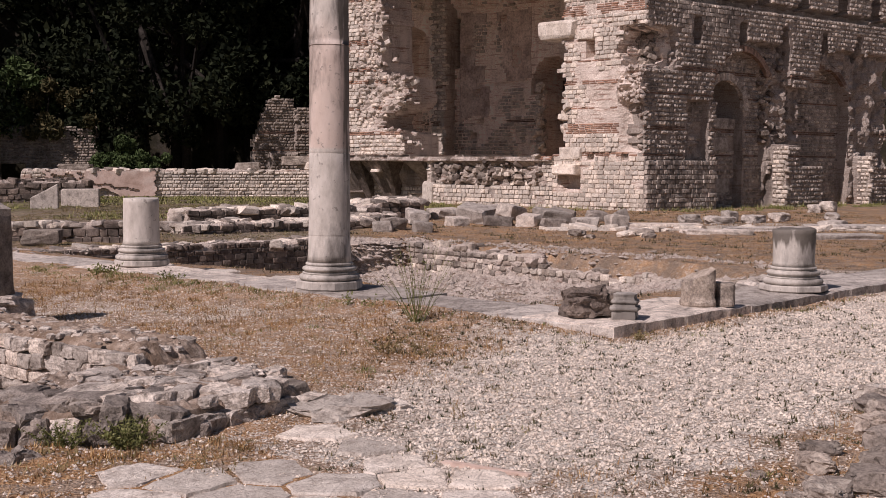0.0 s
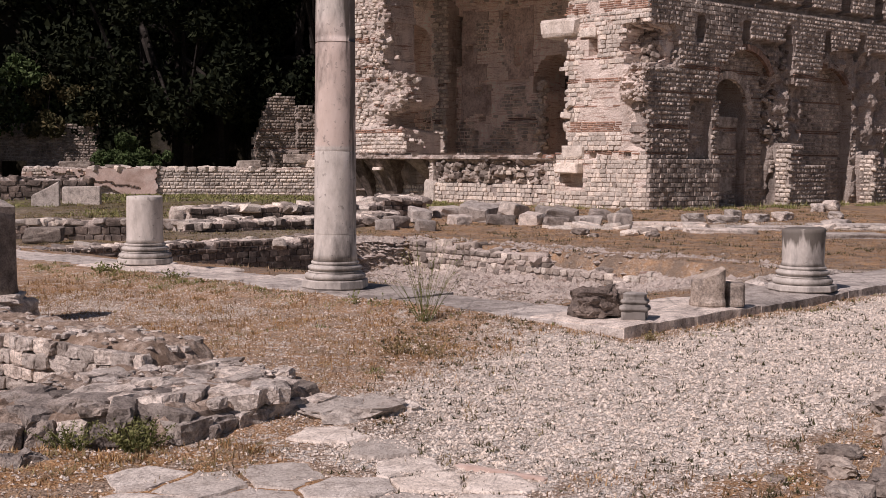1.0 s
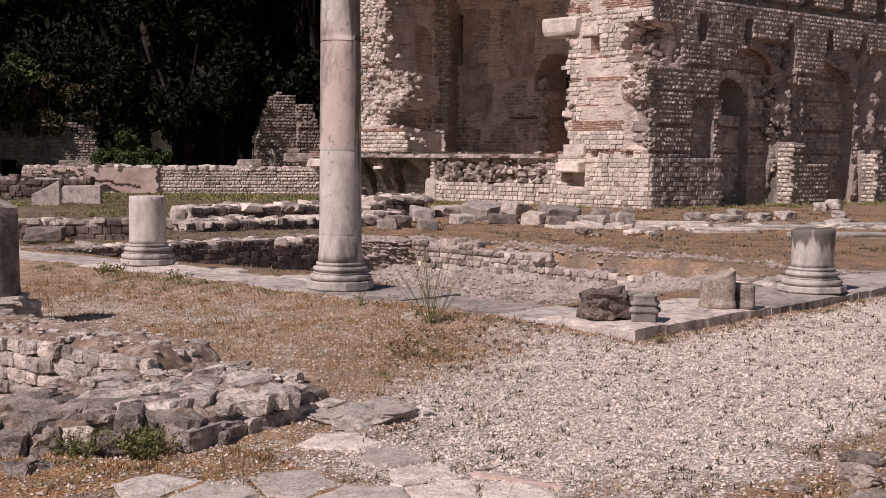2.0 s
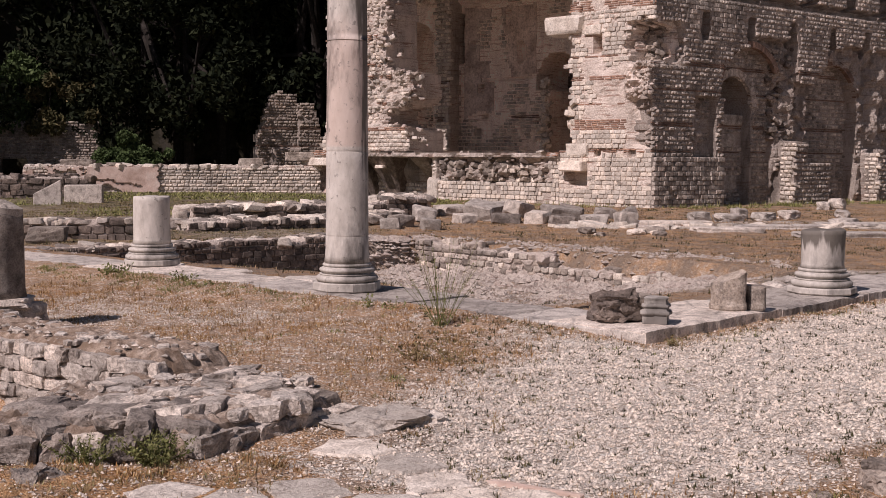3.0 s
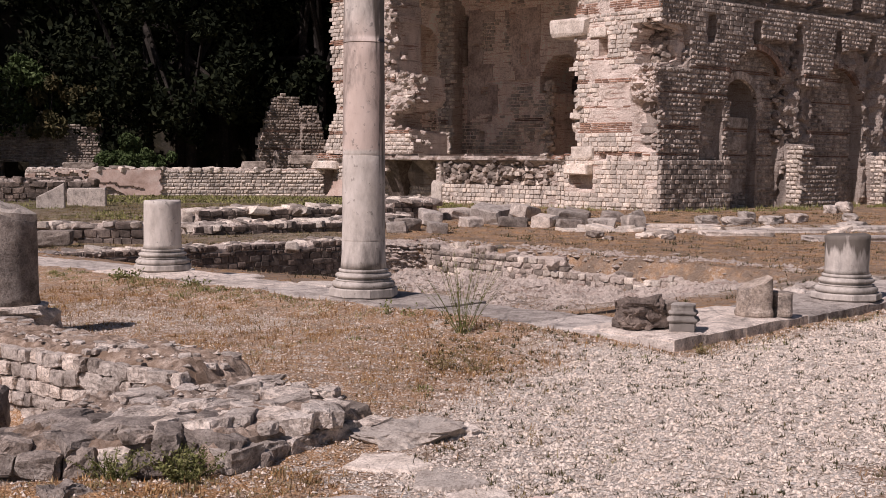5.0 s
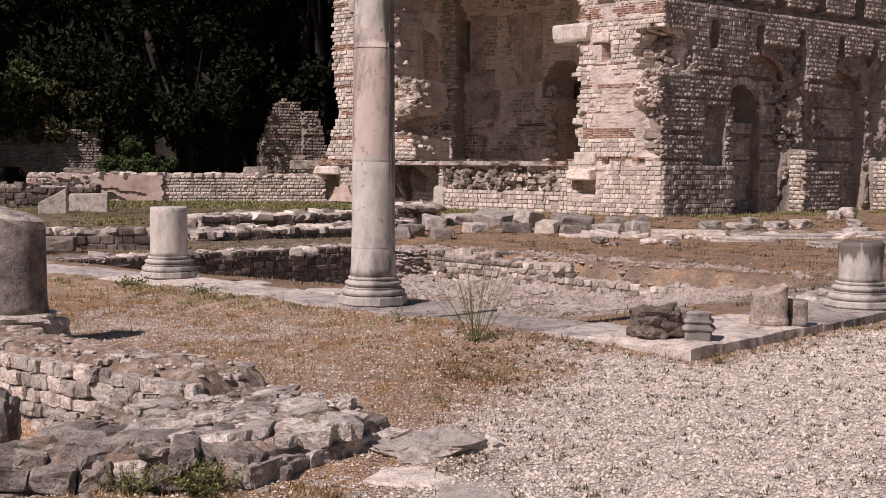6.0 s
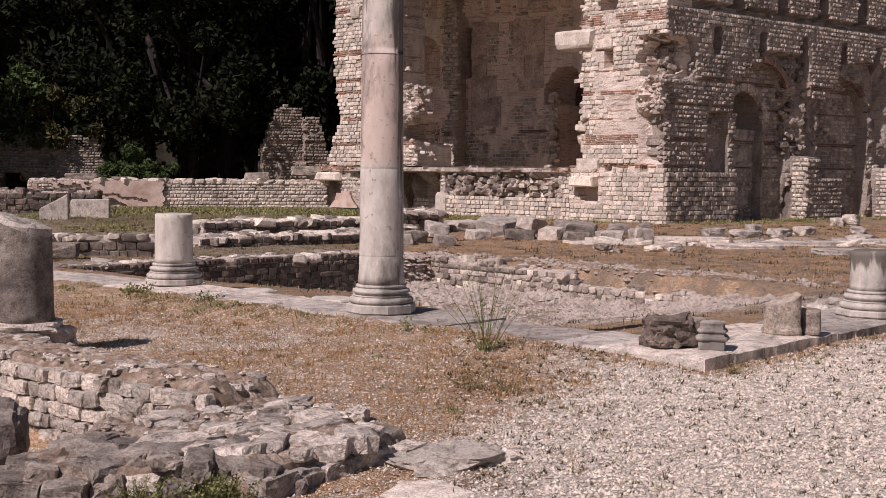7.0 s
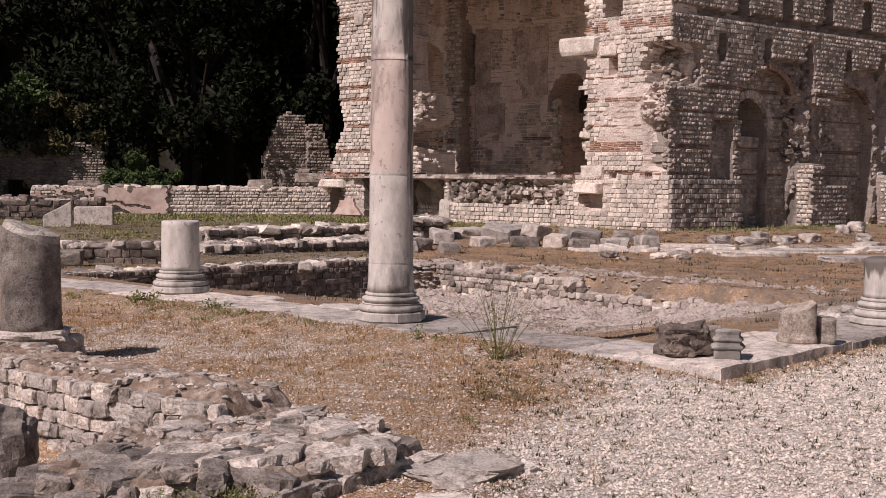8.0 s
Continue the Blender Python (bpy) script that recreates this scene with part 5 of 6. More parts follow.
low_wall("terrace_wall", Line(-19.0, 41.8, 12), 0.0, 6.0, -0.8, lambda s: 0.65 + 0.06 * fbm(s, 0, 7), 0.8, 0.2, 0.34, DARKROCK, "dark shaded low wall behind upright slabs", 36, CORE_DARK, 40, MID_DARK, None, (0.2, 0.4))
low_wall("kerb_wall", Line(2.6, 31.2, 4), 0.0, 9.5, -0.75, lambda s: -0.36 + 0.03 * fbm(s, 0, 8), 0.7, 0.14, 0.5, GREYROCK, "low line of paving edge stones", 37, CORE, 30, MID_STONES, None, (0.2, 0.6), flat=0.1)
low_wall("kerb_wall", Line(3.1, 24.9, -22), 0.0, 7.5, -0.95, lambda s: -0.6 + 0.05 * fbm(s, 0, 9), 0.6, 0.15, 0.28, GREYROCK, "broken line of pale footing stones", 38, CORE_PIT, 60, MID_MIXED, None, (0.14, 0.4))

rng = random.Random(404)
rub_v, rub_f = [], []


def chip(verts, faces, p, size, rng, flat=0.6):
    """A small angular stone: a squashed, jittered octahedron."""
    n, a = len(verts), rng.uniform(0, 6.28)
    c, s = math.cos(a), math.sin(a)
    k = [size * rng.uniform(0.6, 1.25) for _ in range(6)]
    for x, y, z in ((k[0], 0, 0), (0, k[1], 0), (-k[2], 0, 0), (0, -k[3], 0), (rng.uniform(-0.3, 0.3) * size, rng.uniform(-0.3, 0.3) * size, k[4] * flat), (0, 0, -k[5] * 0.5)):
        verts.append((p[0] + x * c - y * s, p[1] + x * s + y * c, p[2] + z))
    for i in range(4):
        j = (i + 1) % 4
        faces.append([n + i, n + j, n + 4])
        faces.append([n + j, n + i, n + 5])


top_v, top_f = [], []
for line, s0, s1, d0, d1, z, n in ((WALL_A, 0.1, 4.4, 0.06, 0.6, 0.115, 420), (Line(-2.2, 6.2, 49), 0.3, 1.7, 0.0, 0.9, -0.01, 380), (WALL_B, 1.9, 2.95, 0.15, 0.8, 0.04, 180)):
    for _ in range(n):
        p = line.at(rng.uniform(s0, s1), -rng.uniform(d0, d1), z + rng.uniform(-0.02, 0.01))
        chip(top_v, top_f, p, rng.choice((0.008, 0.012, 0.018, 0.03)) * rng.uniform(0.8, 1.3), rng, 0.5)
mesh_ob("rubble", top_v, top_f, LIME_FG, None, "small stone chips on top of the low walls", kind="stuff", category="rubble")
for _ in range(4200):
    s, q = rng.uniform(-10.4, 0.2), abs(rng.gauss(0, 0.8)) + 0.02
    p = PIT_V.at(s, q, 0)
    if inside(p.x, p.y) < 1.2:
        continue
    chip(rub_v, rub_f, (p.x, p.y, ground_z(p.x, p.y)), rng.choice((0.03, 0.045, 0.06, 0.08, 0.13)) * rng.uniform(0.7, 1.3), rng, 0.5)
for _ in range(700):
    s, q = rng.uniform(-4, 6), abs(rng.gauss(0, 1.2)) + 0.05
    p = PIT_U.at(s, q, 0)
    chip(rub_v, rub_f, (p.x, p.y, ground_z(p.x, p.y)), rng.choice((0.03, 0.05, 0.09)) * rng.uniform(0.7, 1.3), rng)
mesh_ob("rubble", rub_v, rub_f, CORE_PIT, None, "pale rubble stones fallen in front of the walls", kind="stuff", category="rubble")
dust_v, dust_f = [], []
for _ in range(5200):
    s, q = rng.uniform(-10.5, 0.0), rng.uniform(-1.6, 3.4)
    p = PIT_V.at(s, q, 0)
    if inside(p.x, p.y) < 1.2 or fbm(p.x * 0.7, p.y * 0.7, 17.0) < -0.15:
        continue
    chip(dust_v, dust_f, (p.x, p.y, ground_z(p.x, p.y)), rng.choice((0.02, 0.03, 0.05, 0.05, 0.08)) * rng.uniform(0.7, 1.4), rng, 0.5)
mesh_ob("rubble", dust_v, dust_f, CORE_PIT, None, "pinkish rubble and brick bits round the pit wall", kind="stuff", category="rubble")

for k, (x, y, a, b, c, t, tilt) in enumerate([(-0.1, 36.4, 1.5, 0.9, 0.5, 30, 4), (0.75, 34.4, 1.7, 0.9, 0.55, -20, 12), (1.35, 33.2, 1.0, 0.7, 0.5, 10, 0), (2.25, 33.0, 0.8, 0.7, 0.55, 60, 0), (2.95, 34.2, 1.5, 0.8, 0.75, 20, 6),
                                               (2.85, 32.7, 0.95, 0.7, 0.45, 6, 0), (3.8, 32.6, 0.9, 0.7, 0.45, 0, 0), (4.7, 32.9, 0.75, 0.6, 0.5, 20, 0), (4.4, 35.0, 0.9, 0.6, 0.6, 10, 8), (5.15, 35.2, 0.5, 0.4, 0.75, 30, -14),
                                               (-0.7, 30.6, 0.7, 0.6, 0.4, 15, 5), (-1.5, 31.4, 0.75, 0.6, 0.62, 40, 0), (-1.75, 30.7, 0.7, 0.5, 0.42, 0, 0), (-4.1, 34.6, 1.5, 0.8, 0.55, 5, 0), (-2.6, 33.3, 1.2, 0.7, 0.5, 30, 0), (1.4, 37.5, 1.6, 0.8, 0.6, 25, 0), (1.9, 35.6, 1.1, 0.7, 0.55, 50, 14), (3.5, 36.0, 1.0, 0.7, 0.5, -15, 9), (0.2, 33.0, 0.8, 0.6, 0.42, 35, 5), (-0.9, 33.4, 0.9, 0.6, 0.5, 12, 10)]):
    rock("stone_block", (min(a, 1.3) * 0.74, b * 0.85, min(c, 0.55) * (0.66, 0.78, 0.6)[k % 3]), (x, y, ground_z(x, y) - 0.03), (SLAB_PLAIN, SLAB_PLAIN, LIME_OLD)[k % 3], "fallen grey ancient block lying in dry grass", "stone block", t, 100 + k, 0.17, 1.0, (tilt, tilt * 0.5 + (-3, 2, 4)[k % 3]), "fallen blocks before the ruin")
for k, (x, y, a, b, c) in enumerate([(7.15, 34.9, 0.72, 0.55, 0.45), (7.95, 34.5, 1.05, 0.6, 0.42), (8.5, 35.6, 0.6, 0.4, 0.55), (9.0, 34.7, 0.8, 0.6, 0.4), (10.1, 36.0, 0.85, 0.55, 0.42), (10.9, 33.3, 1.4, 0.7, 0.35), (13.2, 41.0, 0.9, 0.6, 0.6), (12.6, 40.6, 0.7, 0.5, 0.5), (11.9, 36.5, 0.8, 0.5, 0.4)]):
    rock("boulder", (a * 0.85, b * 0.85, c * 0.7), (x, y, ground_z(x, y) - 0.05), SLAB_PLAIN, "pale weathered boulder in grass before the facade", "rock", 20 + k * 7, 140 + k, 0.14, 0.85, (0, 0), "stones before the facade")
rock("stone_block", (0.75, 0.55, 0.3), (-8.4, 24.0, ground_z(-8.4, 24.0)), GREYROCK, "low flat dark block near a stump", "stone block", 10, 201, 0.08, 0.9)
rock("boulder", (0.35, 0.3, 0.35), (-7.1, 30.4, ground_z(-7.1, 30.4)), GREYROCK, "small round stone in green grass", "rock", 0, 202, 0.12, 0.4)


# Added dark stone; the wall has only a dark gap here
rock("boulder", (0.45, 0.35, 0.36), (1.95, 26.15, -0.84), DARKROCK, "dark stone standing in for a shaded gap in the pit wall", "rock", 20, 203, 0.2, 0.5)
srng = random.Random(77)
for k in range(12):
    x, y = 4.0 + srng.uniform(-0.9, 1.4), 29.6 + srng.uniform(-0.5, 0.5)
    a = srng.uniform(0.16, 0.34)
    rock("boulder", (a * 1.3, a, a * 0.55), (x, y, ground_z(x, y) - 0.02), GREYROCK if k % 3 else LIME, "loose stone of a small heap in dry grass", "rock", k * 31, 210 + k, 0.15, 0.5, (0, 0), "heap of loose stones")
for k, (x, y, a, b_, t) in enumerate([(8.6, 31.8, 2.6, 0.9, 8), (11.0, 32.4, 2.2, 1.0, 10), (9.6, 29.4, 2.4, 0.8, 6), (7.0, 30.7, 1.8, 0.8, 4), (6.0, 33.2, 2.2, 0.7, 2)]):
    rock("stone_slab", (a, b_, 0.16), (x, y, ground_z(x, y) - 0.06), SLAB, "long pale paving slab lying in dry grass", "stone slab", t, 230 + k, 0.03, 1.0, (0, 0), "pale slabs on the terrace")
for k in range(14):
    s, inset, a = (0.6 + 0.22 * k, 1.14, 0.2) if k < 6 else (3.7 + 0.36 * (k - 6), 1.2, 0.33)
    q = CORNER + ARM_R * s + IN_R * (inset + srng.uniform(-0.04, 0.06))
    rock("boulder", (a * srng.uniform(0.9, 1.3), a, a * srng.uniform(0.6, 0.9)), (q.x, q.y, ground_z(q.x, q.y) - 0.02), LIME_FG, "rough stone in a row behind the paving", "rock", k * 41, 250 + k, 0.18, 0.7, (0, 0), "stones behind the paving")


def upright_slab(x, y, w, h, thick, slope, turn, label):
    v = []
    for d in (-thick / 2, thick / 2):
        v += [(-w / 2, d, -0.1), (w / 2, d, -0.1), (w / 2, d, h), (w * 0.1, d, h - slope * 0.45), (-w / 2 + 0.05, d, h - slope), (-w / 2, d, h - slope - 0.05)]
    f = [[0, 1, 2, 3, 4, 5], [11, 10, 9, 8, 7, 6]] + [[(i + 1) % 6, i, 6 + i, 6 + (i + 1) % 6] for i in range(6)]
    ob = mesh_ob("stone_slab", v, f, SLAB_PLAIN, None, label, category="stone slab")
    bev = ob.modifiers.new("worn_edge", "BEVEL")
    bev.width, bev.segments = 0.03, 2
    ob.location, ob.rotation_euler = (x, y, ground_z(x, y)), (0, 0, radians(turn))


upright_slab(-13.2, 38.2, 0.9, 0.82, 0.16, 0.45, 4, "upright pale stone slab with slanting top in grass")
upright_slab(-12.4, 39.4, 1.28, 0.62, 0.2, 0.02, 0, "upright oblong pale stone slab in grass")

# ---- far walls on the left ----
PLWALL = Line(-18.3, 50.2, 12)
plw = low_wall("plastered_wall", PLWALL, 0.0, 12.6, -0.9, lambda s: 1.02 + 0.05 * fbm(s * 0.8, 0, 12), 0.9, 0.14, 0.2, LIME, "long garden wall, half plastered pink, half bare stone", 41, CORE, 60, MID_STONES, None, (0.15, 0.4), flat=0.1)


def plaster_depth(s, z):
    low = -0.35 + 0.55 * smooth(0.8, 2.0, s) * smooth(4.6, 3.4, s) + 0.2 * fbm(s * 0.9, 0, 93.0)
    if s > 5.6 + 0.15 * fbm(0, z * 3, 94.0) or z < low or z > 0.98:
        return None
    if s < 2.6 and fbm(s * 1.8, z * 3.0, 96.0) > 0.06:
        return None
    if 2.5 < s < 4.9 and abs(z - 0.52 + 0.17 * (s - 2.5) - 0.12 * fbm(s * 2.4, 0, 92.0)) < 0.03:
        return None
    return 0.15 + 0.02 * fbm(s, z, 95.0)


under(plw, mesh_ob("plaster", *sheet(PLWALL, 0.0, 6.0, -0.6, 1.0, 0.045, plaster_depth, 0.0), PLASTER, None, "cracked pink plaster coat"))
for x, y, z, a, b, c in ((-16.2, 51.0, 0.98, 1.35, 0.6, 0.28), (-14.75, 51.3, 0.98, 0.6, 0.5, 0.16), (-9.0, 52.6, 1.0, 1.1, 0.6, 0.36), (-6.9, 53.2, 1.25, 1.3, 0.9, 0.4)):
    rock("stone_block", (a, b, c), (x, y, z), GREYROCK, "hewn pale block lying on a garden wall", "stone block", 8, int(a * 90), 0.05, 0.95)
FARHUT = Line(-28.0, 61.5, 7)


def hut_depth(s, z):
    if z > 3.2 + 0.08 * fbm(s, 0, 97.0) or (4.2 < s < 5.6 and z < 1.25):
        return None
    return 0.04 * fbm(s * 2, z * 2, 98.0)


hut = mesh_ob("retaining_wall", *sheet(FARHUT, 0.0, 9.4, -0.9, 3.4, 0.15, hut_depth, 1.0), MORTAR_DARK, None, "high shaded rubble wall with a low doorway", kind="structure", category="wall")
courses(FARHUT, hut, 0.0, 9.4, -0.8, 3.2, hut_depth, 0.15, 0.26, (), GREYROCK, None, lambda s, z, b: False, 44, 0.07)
TOWER = Line(-10.6, 62.0, 20)


def tower_depth(s, z):
    top = 4.75 if s < 2.45 else 4.3
    top -= 1.9 * smooth(3.3, 4.0, s) - 0.25 * fbm(s * 2.2, 0, 99.0)
    left = 0.35 + 0.35 * smooth(2.4, 3.4, z) + 0.4 * smooth(3.4, 4.7, z) + 0.1 * fbm(0, z * 3, 89.0)
    if z > top or s < left:
        return None
    if 1.15 < s < 2.66 and z < 1.85:
        return 0.35
    return (0.12 if s > 2.55 else 0.0) + 0.05 * fbm(s * 2, z * 2, 90.0)


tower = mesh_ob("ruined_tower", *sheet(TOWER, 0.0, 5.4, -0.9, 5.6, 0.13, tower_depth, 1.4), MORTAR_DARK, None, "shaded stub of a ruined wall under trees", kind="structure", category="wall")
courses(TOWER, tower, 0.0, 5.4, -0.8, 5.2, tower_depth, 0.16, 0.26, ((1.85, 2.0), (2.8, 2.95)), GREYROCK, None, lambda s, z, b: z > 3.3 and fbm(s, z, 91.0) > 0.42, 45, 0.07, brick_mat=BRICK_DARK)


# ---- hillside and trees ----
def hill():
    verts, faces, nx, ny = [], [], 60, 24
    for j in range(ny + 1):
        for i in range(nx + 1):
            x = -110 + 170 * i / nx
            k = j / ny
            z = -1.0 + 34 * k
            y = 66 + 0.12 * max(0, x + 30) + 22 * k ** 1.6 + 2.2 * fbm(x * 0.12, z * 0.12, 5.0) - 14 * smooth(-26, -60, x)
            verts.append((x, y, z))
    for j in range(ny):
        for i in range(nx):
            a = j * (nx + 1) + i
            faces.append([a, a + 1, a + nx + 2, a + nx + 1])
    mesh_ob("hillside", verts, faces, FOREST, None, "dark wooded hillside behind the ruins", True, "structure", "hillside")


hill()


def leaf(verts, faces, p, size, rng, up=0.35):
    n = len(verts)
    d = Vector((rng.gauss(0, 1), rng.gauss(0, 1), rng.gauss(0, 1))).normalized()
    e = d.cross(Vector((rng.gauss(0, 1), rng.gauss(0, 1), rng.gauss(0, 1) + up))).normalized()
    a, b = size * rng.uniform(0.6, 1.3), size * rng.uniform(0.35, 0.6)
    for q in (p - d * a, p + e * b, p + d * a, p - e * b):
        verts.append(q)
    faces.append([n, n + 1, n + 2, n + 3])


def limb(verts, faces, a, b, ra, rb, seg=7):
    d = (b - a).normalized()
    u = d.orthogonal().normalized()
    w = d.cross(u)
    n = len(verts)
    for p, r in ((a, ra), (b, rb)):
        for i in range(seg):
            t = 2 * math.pi * i / seg
            verts.append(p + (u * math.cos(t) + w * math.sin(t)) * r)
    for i in range(seg):
        j = (i + 1) % seg
        faces.append([n + i, n + j, n + seg + j, n + seg + i])


def tree(at, height, spread, leaves, size, mat, seed, label, name="tree", low=0.25):
    rng = random.Random(seed)
    th = empty(name, at, label, "bush" if name == "bush" else "tree")
    tv, tf, lv, lf = [], [], [], []
    top = Vector((rng.uniform(-0.4, 0.4), rng.uniform(-0.4, 0.4), height * 0.62))
    limb(tv, tf, Vector((0, 0, -0.3)), top * 0.5, height * 0.02, height * 0.015)
    limb(tv, tf, top * 0.5, top, height * 0.015, height * 0.008)
    clumps = []
    for k in range(max(9, int(spread * 5))):
        a, r = rng.uniform(0, 6.28), spread * math.sqrt(rng.random())
        z = height * (low + (0.97 - low) * rng.random())
        r *= 1.0 - 0.55 * max(0, z / height - 0.55) / 0.45
        c = Vector((r * math.cos(a), r * math.sin(a), z))
        clumps.append((c, spread * rng.uniform(0.18, 0.34)))
        if k % 3 == 0:
            limb(tv, tf, top * rng.uniform(0.35, 0.95), c, height * 0.012, height * 0.004, 5)
    for k in range(leaves):
        c, r = rng.choice(clumps)
        v = Vector((rng.gauss(0, 1), rng.gauss(0, 1), rng.gauss(0, 0.8)))
        v = v.normalized() * r * (0.55 + 0.55 * rng.random())
        leaf(lv, lf, c + v, size, rng)
    mesh_ob("trunk", tv, tf, BARK, th)
    mesh_ob("crown", lv, lf, mat, th)
    return th


trng = random.Random(9)
for k in range(30):
    x = -46 + 2.05 * k + trng.uniform(-1, 1)
    y = 63.5 + trng.uniform(0, 3.5) + 0.1 * max(0, x + 30) + (5 if x > -4 else 0) + (4.5 if -32 < x < -16 else 0)
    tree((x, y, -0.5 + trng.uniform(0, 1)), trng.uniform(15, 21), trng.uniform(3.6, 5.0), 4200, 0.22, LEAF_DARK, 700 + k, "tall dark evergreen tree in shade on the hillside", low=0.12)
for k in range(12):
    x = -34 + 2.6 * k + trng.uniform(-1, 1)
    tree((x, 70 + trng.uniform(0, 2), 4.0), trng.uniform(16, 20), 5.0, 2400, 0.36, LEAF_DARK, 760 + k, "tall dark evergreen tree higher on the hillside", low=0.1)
# The last three, left of the view, are added to shade the far wall
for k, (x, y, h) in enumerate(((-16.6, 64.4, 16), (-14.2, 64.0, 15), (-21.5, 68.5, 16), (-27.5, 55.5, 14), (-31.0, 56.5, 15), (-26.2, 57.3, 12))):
    tree((x, y, -0.5), h, 4.2, 7000, 0.19, LEAF_DARK, 780 + k, "tall dark evergreen tree, in a stand partly added for shade", low=0.14)
tree((-15.1, 54.6, -0.6), 3.3, 1.35, 8000, 0.085, LEAF_MID, 801, "round green bush behind a garden wall", "bush", 0.2)
tree((-13.6, 54.9, -0.6), 2.7, 1.2, 5500, 0.085, LEAF_MID, 802, "green bush behind a garden wall", "bush", 0.2)
tree((-22.8, 63.2, 2.2), 4.5, 2.2, 3000, 0.16, LEAF_MID, 803, "bush growing above a rubble wall", "bush", 0.1)
tree((-25.4, 63.0, 2.2), 5.0, 2.4, 3000, 0.16, LEAF_MID, 804, "bush growing above a rubble wall", "bush", 0.1)

tree((-19.9, 62.9, 2.0), 3.2, 1.7, 2600, 0.15, LEAF_SPRIG, 805, "dark bush hanging over a rubble wall", "bush", 0.05)
tree((-21.6, 63.0, 2.2), 3.6, 1.9, 2600, 0.15, LEAF_SPRIG, 806, "dark bush hanging over a rubble wall", "bush", 0.05)

# ---- gravel, dry grass and weeds ----
gv, gf = [], []
grng = random.Random(55)
count = 0
while count < 74000:
    x, y = grng.uniform(-4.2, 6.0), 4.3 + 9.5 * grng.random() ** 1.25
    if inside(x, y) > 0.02 or abs(x) > 0.6 + 0.42 * y:
        continue
    g = cover(x, y)[0]
    if grng.random() > 0.19 + 0.81 * smooth(0.3, 0.85, g):
        count += 0.4
        continue
    chip(gv, gf, (x, y, ground_z(x, y) + 0.003), grng.choice((0.006, 0.008, 0.01, 0.014)) * grng.uniform(0.8, 1.35) * (0.85 + 0.15 * smooth(0.4, 0.9, g)), grng, 0.8)
    count += 1
mesh_ob("gravel", gv, gf, PEBBLE, None, "loose pale limestone gravel", kind="stuff", category="gravel")


def blades(name, label, mat, spots, seed, width=0.004):
    """Grass: each spot is x, y, number of blades, height, spread."""
    rng = random.Random(seed)
    v, f = [], []
    for x, y, n, h, r in spots:
        for _ in range(n):
            a, q = rng.uniform(0, 6.28), r * math.sqrt(rng.random())
            bx, by = x + q * math.cos(a), y + q * math.sin(a)
            bz = ground_z(bx, by) - 0.005
            hh = h * rng.uniform(0.4, 1.2)
            lean, t = rng.uniform(0.2, 1.5), rng.uniform(0, 6.28)
            tip = Vector((bx + hh * lean * math.cos(t), by + hh * lean * math.sin(t), bz + hh / (0.6 + lean)))
            w = Vector((-math.sin(t), math.cos(t), 0)) * width * rng.uniform(0.7, 1.5) * (1 + 0.06 * max(0.0, y - 8))
            k = len(v)
            v += [Vector((bx, by, bz)) - w, Vector((bx, by, bz)) + w, tip]
            f.append([k, k + 1, k + 2])
    return mesh_ob(name, v, f, mat, None, label, kind="stuff", category="grass")


spots, green_spots, far_spots = [], [], []
while len(spots) < 3600:
    x, y = grng.uniform(-5, 4.5), grng.uniform(4.6, 14.5)
    if inside(x, y) > -0.03:
        continue
    if min(math.hypot(x - a, y - b) for a, b in PAVING) < 0.24:
        continue
    g, e = cover(x, y)
    if grng.random() < 0.95 - 1.05 * g + (0.5 if inside(x, y) > -0.35 else 0):
        spots.append((x, y, grng.randint(4, 9), grng.uniform(0.02, 0.07), grng.uniform(0.03, 0.12)))
while len(green_spots) < 150:
    x, y = grng.uniform(-5.5, 5), grng.uniform(5, 15.5)
    m = inside(x, y)
    if -0.55 < m < -0.02 and (x < -1.6 or grng.random() < 0.12) or (m < 0 and grng.random() < 0.015):
        green_spots.append((x, y, grng.randint(20, 46), grng.uniform(0.02, 0.06), grng.uniform(0.05, 0.16)))
while len(far_spots) < 12000:
    x, y = grng.uniform(-13, 14), grng.uniform(13, 41)
    if inside(x, y) < 1.2 or abs(x) > 0.45 * y:
        continue
    u, v = in_front(PIT_U, x, y), in_front(PIT_V, x, y)
    if min(u, v) > -0.5 and grng.random() < 0.75:
        continue
    far_spots.append((x, y, 8, grng.uniform(0.015, 0.055), 0.3))
sprigs, left_spots = [], []
while len(sprigs) < 2000:
    x, y = grng.uniform(-0.6, 5.0), grng.uniform(5.0, 12.5)
    if inside(x, y) < -0.05 and abs(x) < 0.44 * y:
        sprigs.append((x, y, grng.randint(6, 14), grng.uniform(0.016, 0.042), grng.uniform(0.012, 0.035)))
while len(left_spots) < 2600:
    x, y = grng.uniform(-18, 0), grng.uniform(33, 50)
    if fbm(x * 0.35, y * 0.2, 27.0) < 0.02 and y < 42:
        continue
    left_spots.append((x, y, 7, grng.uniform(0.05, 0.14), 0.35))
foot_spots = []
for _ in range(260):
    q = FRONT.at(grng.uniform(0.0, 14.0), grng.uniform(0.2, 2.2), 0) if grng.random() < 0.6 else RETURN.at(grng.uniform(0.0, 9.0), grng.uniform(0.2, 4.5), 0)
    foot_spots.append((q.x, q.y, grng.randint(10, 26), grng.uniform(0.06, 0.24), grng.uniform(0.1, 0.35)))
blades("green_grass", "yellow-green grass tufts at the foot of the ruin", LEAF_MEADOW, foot_spots, 69, 0.004)
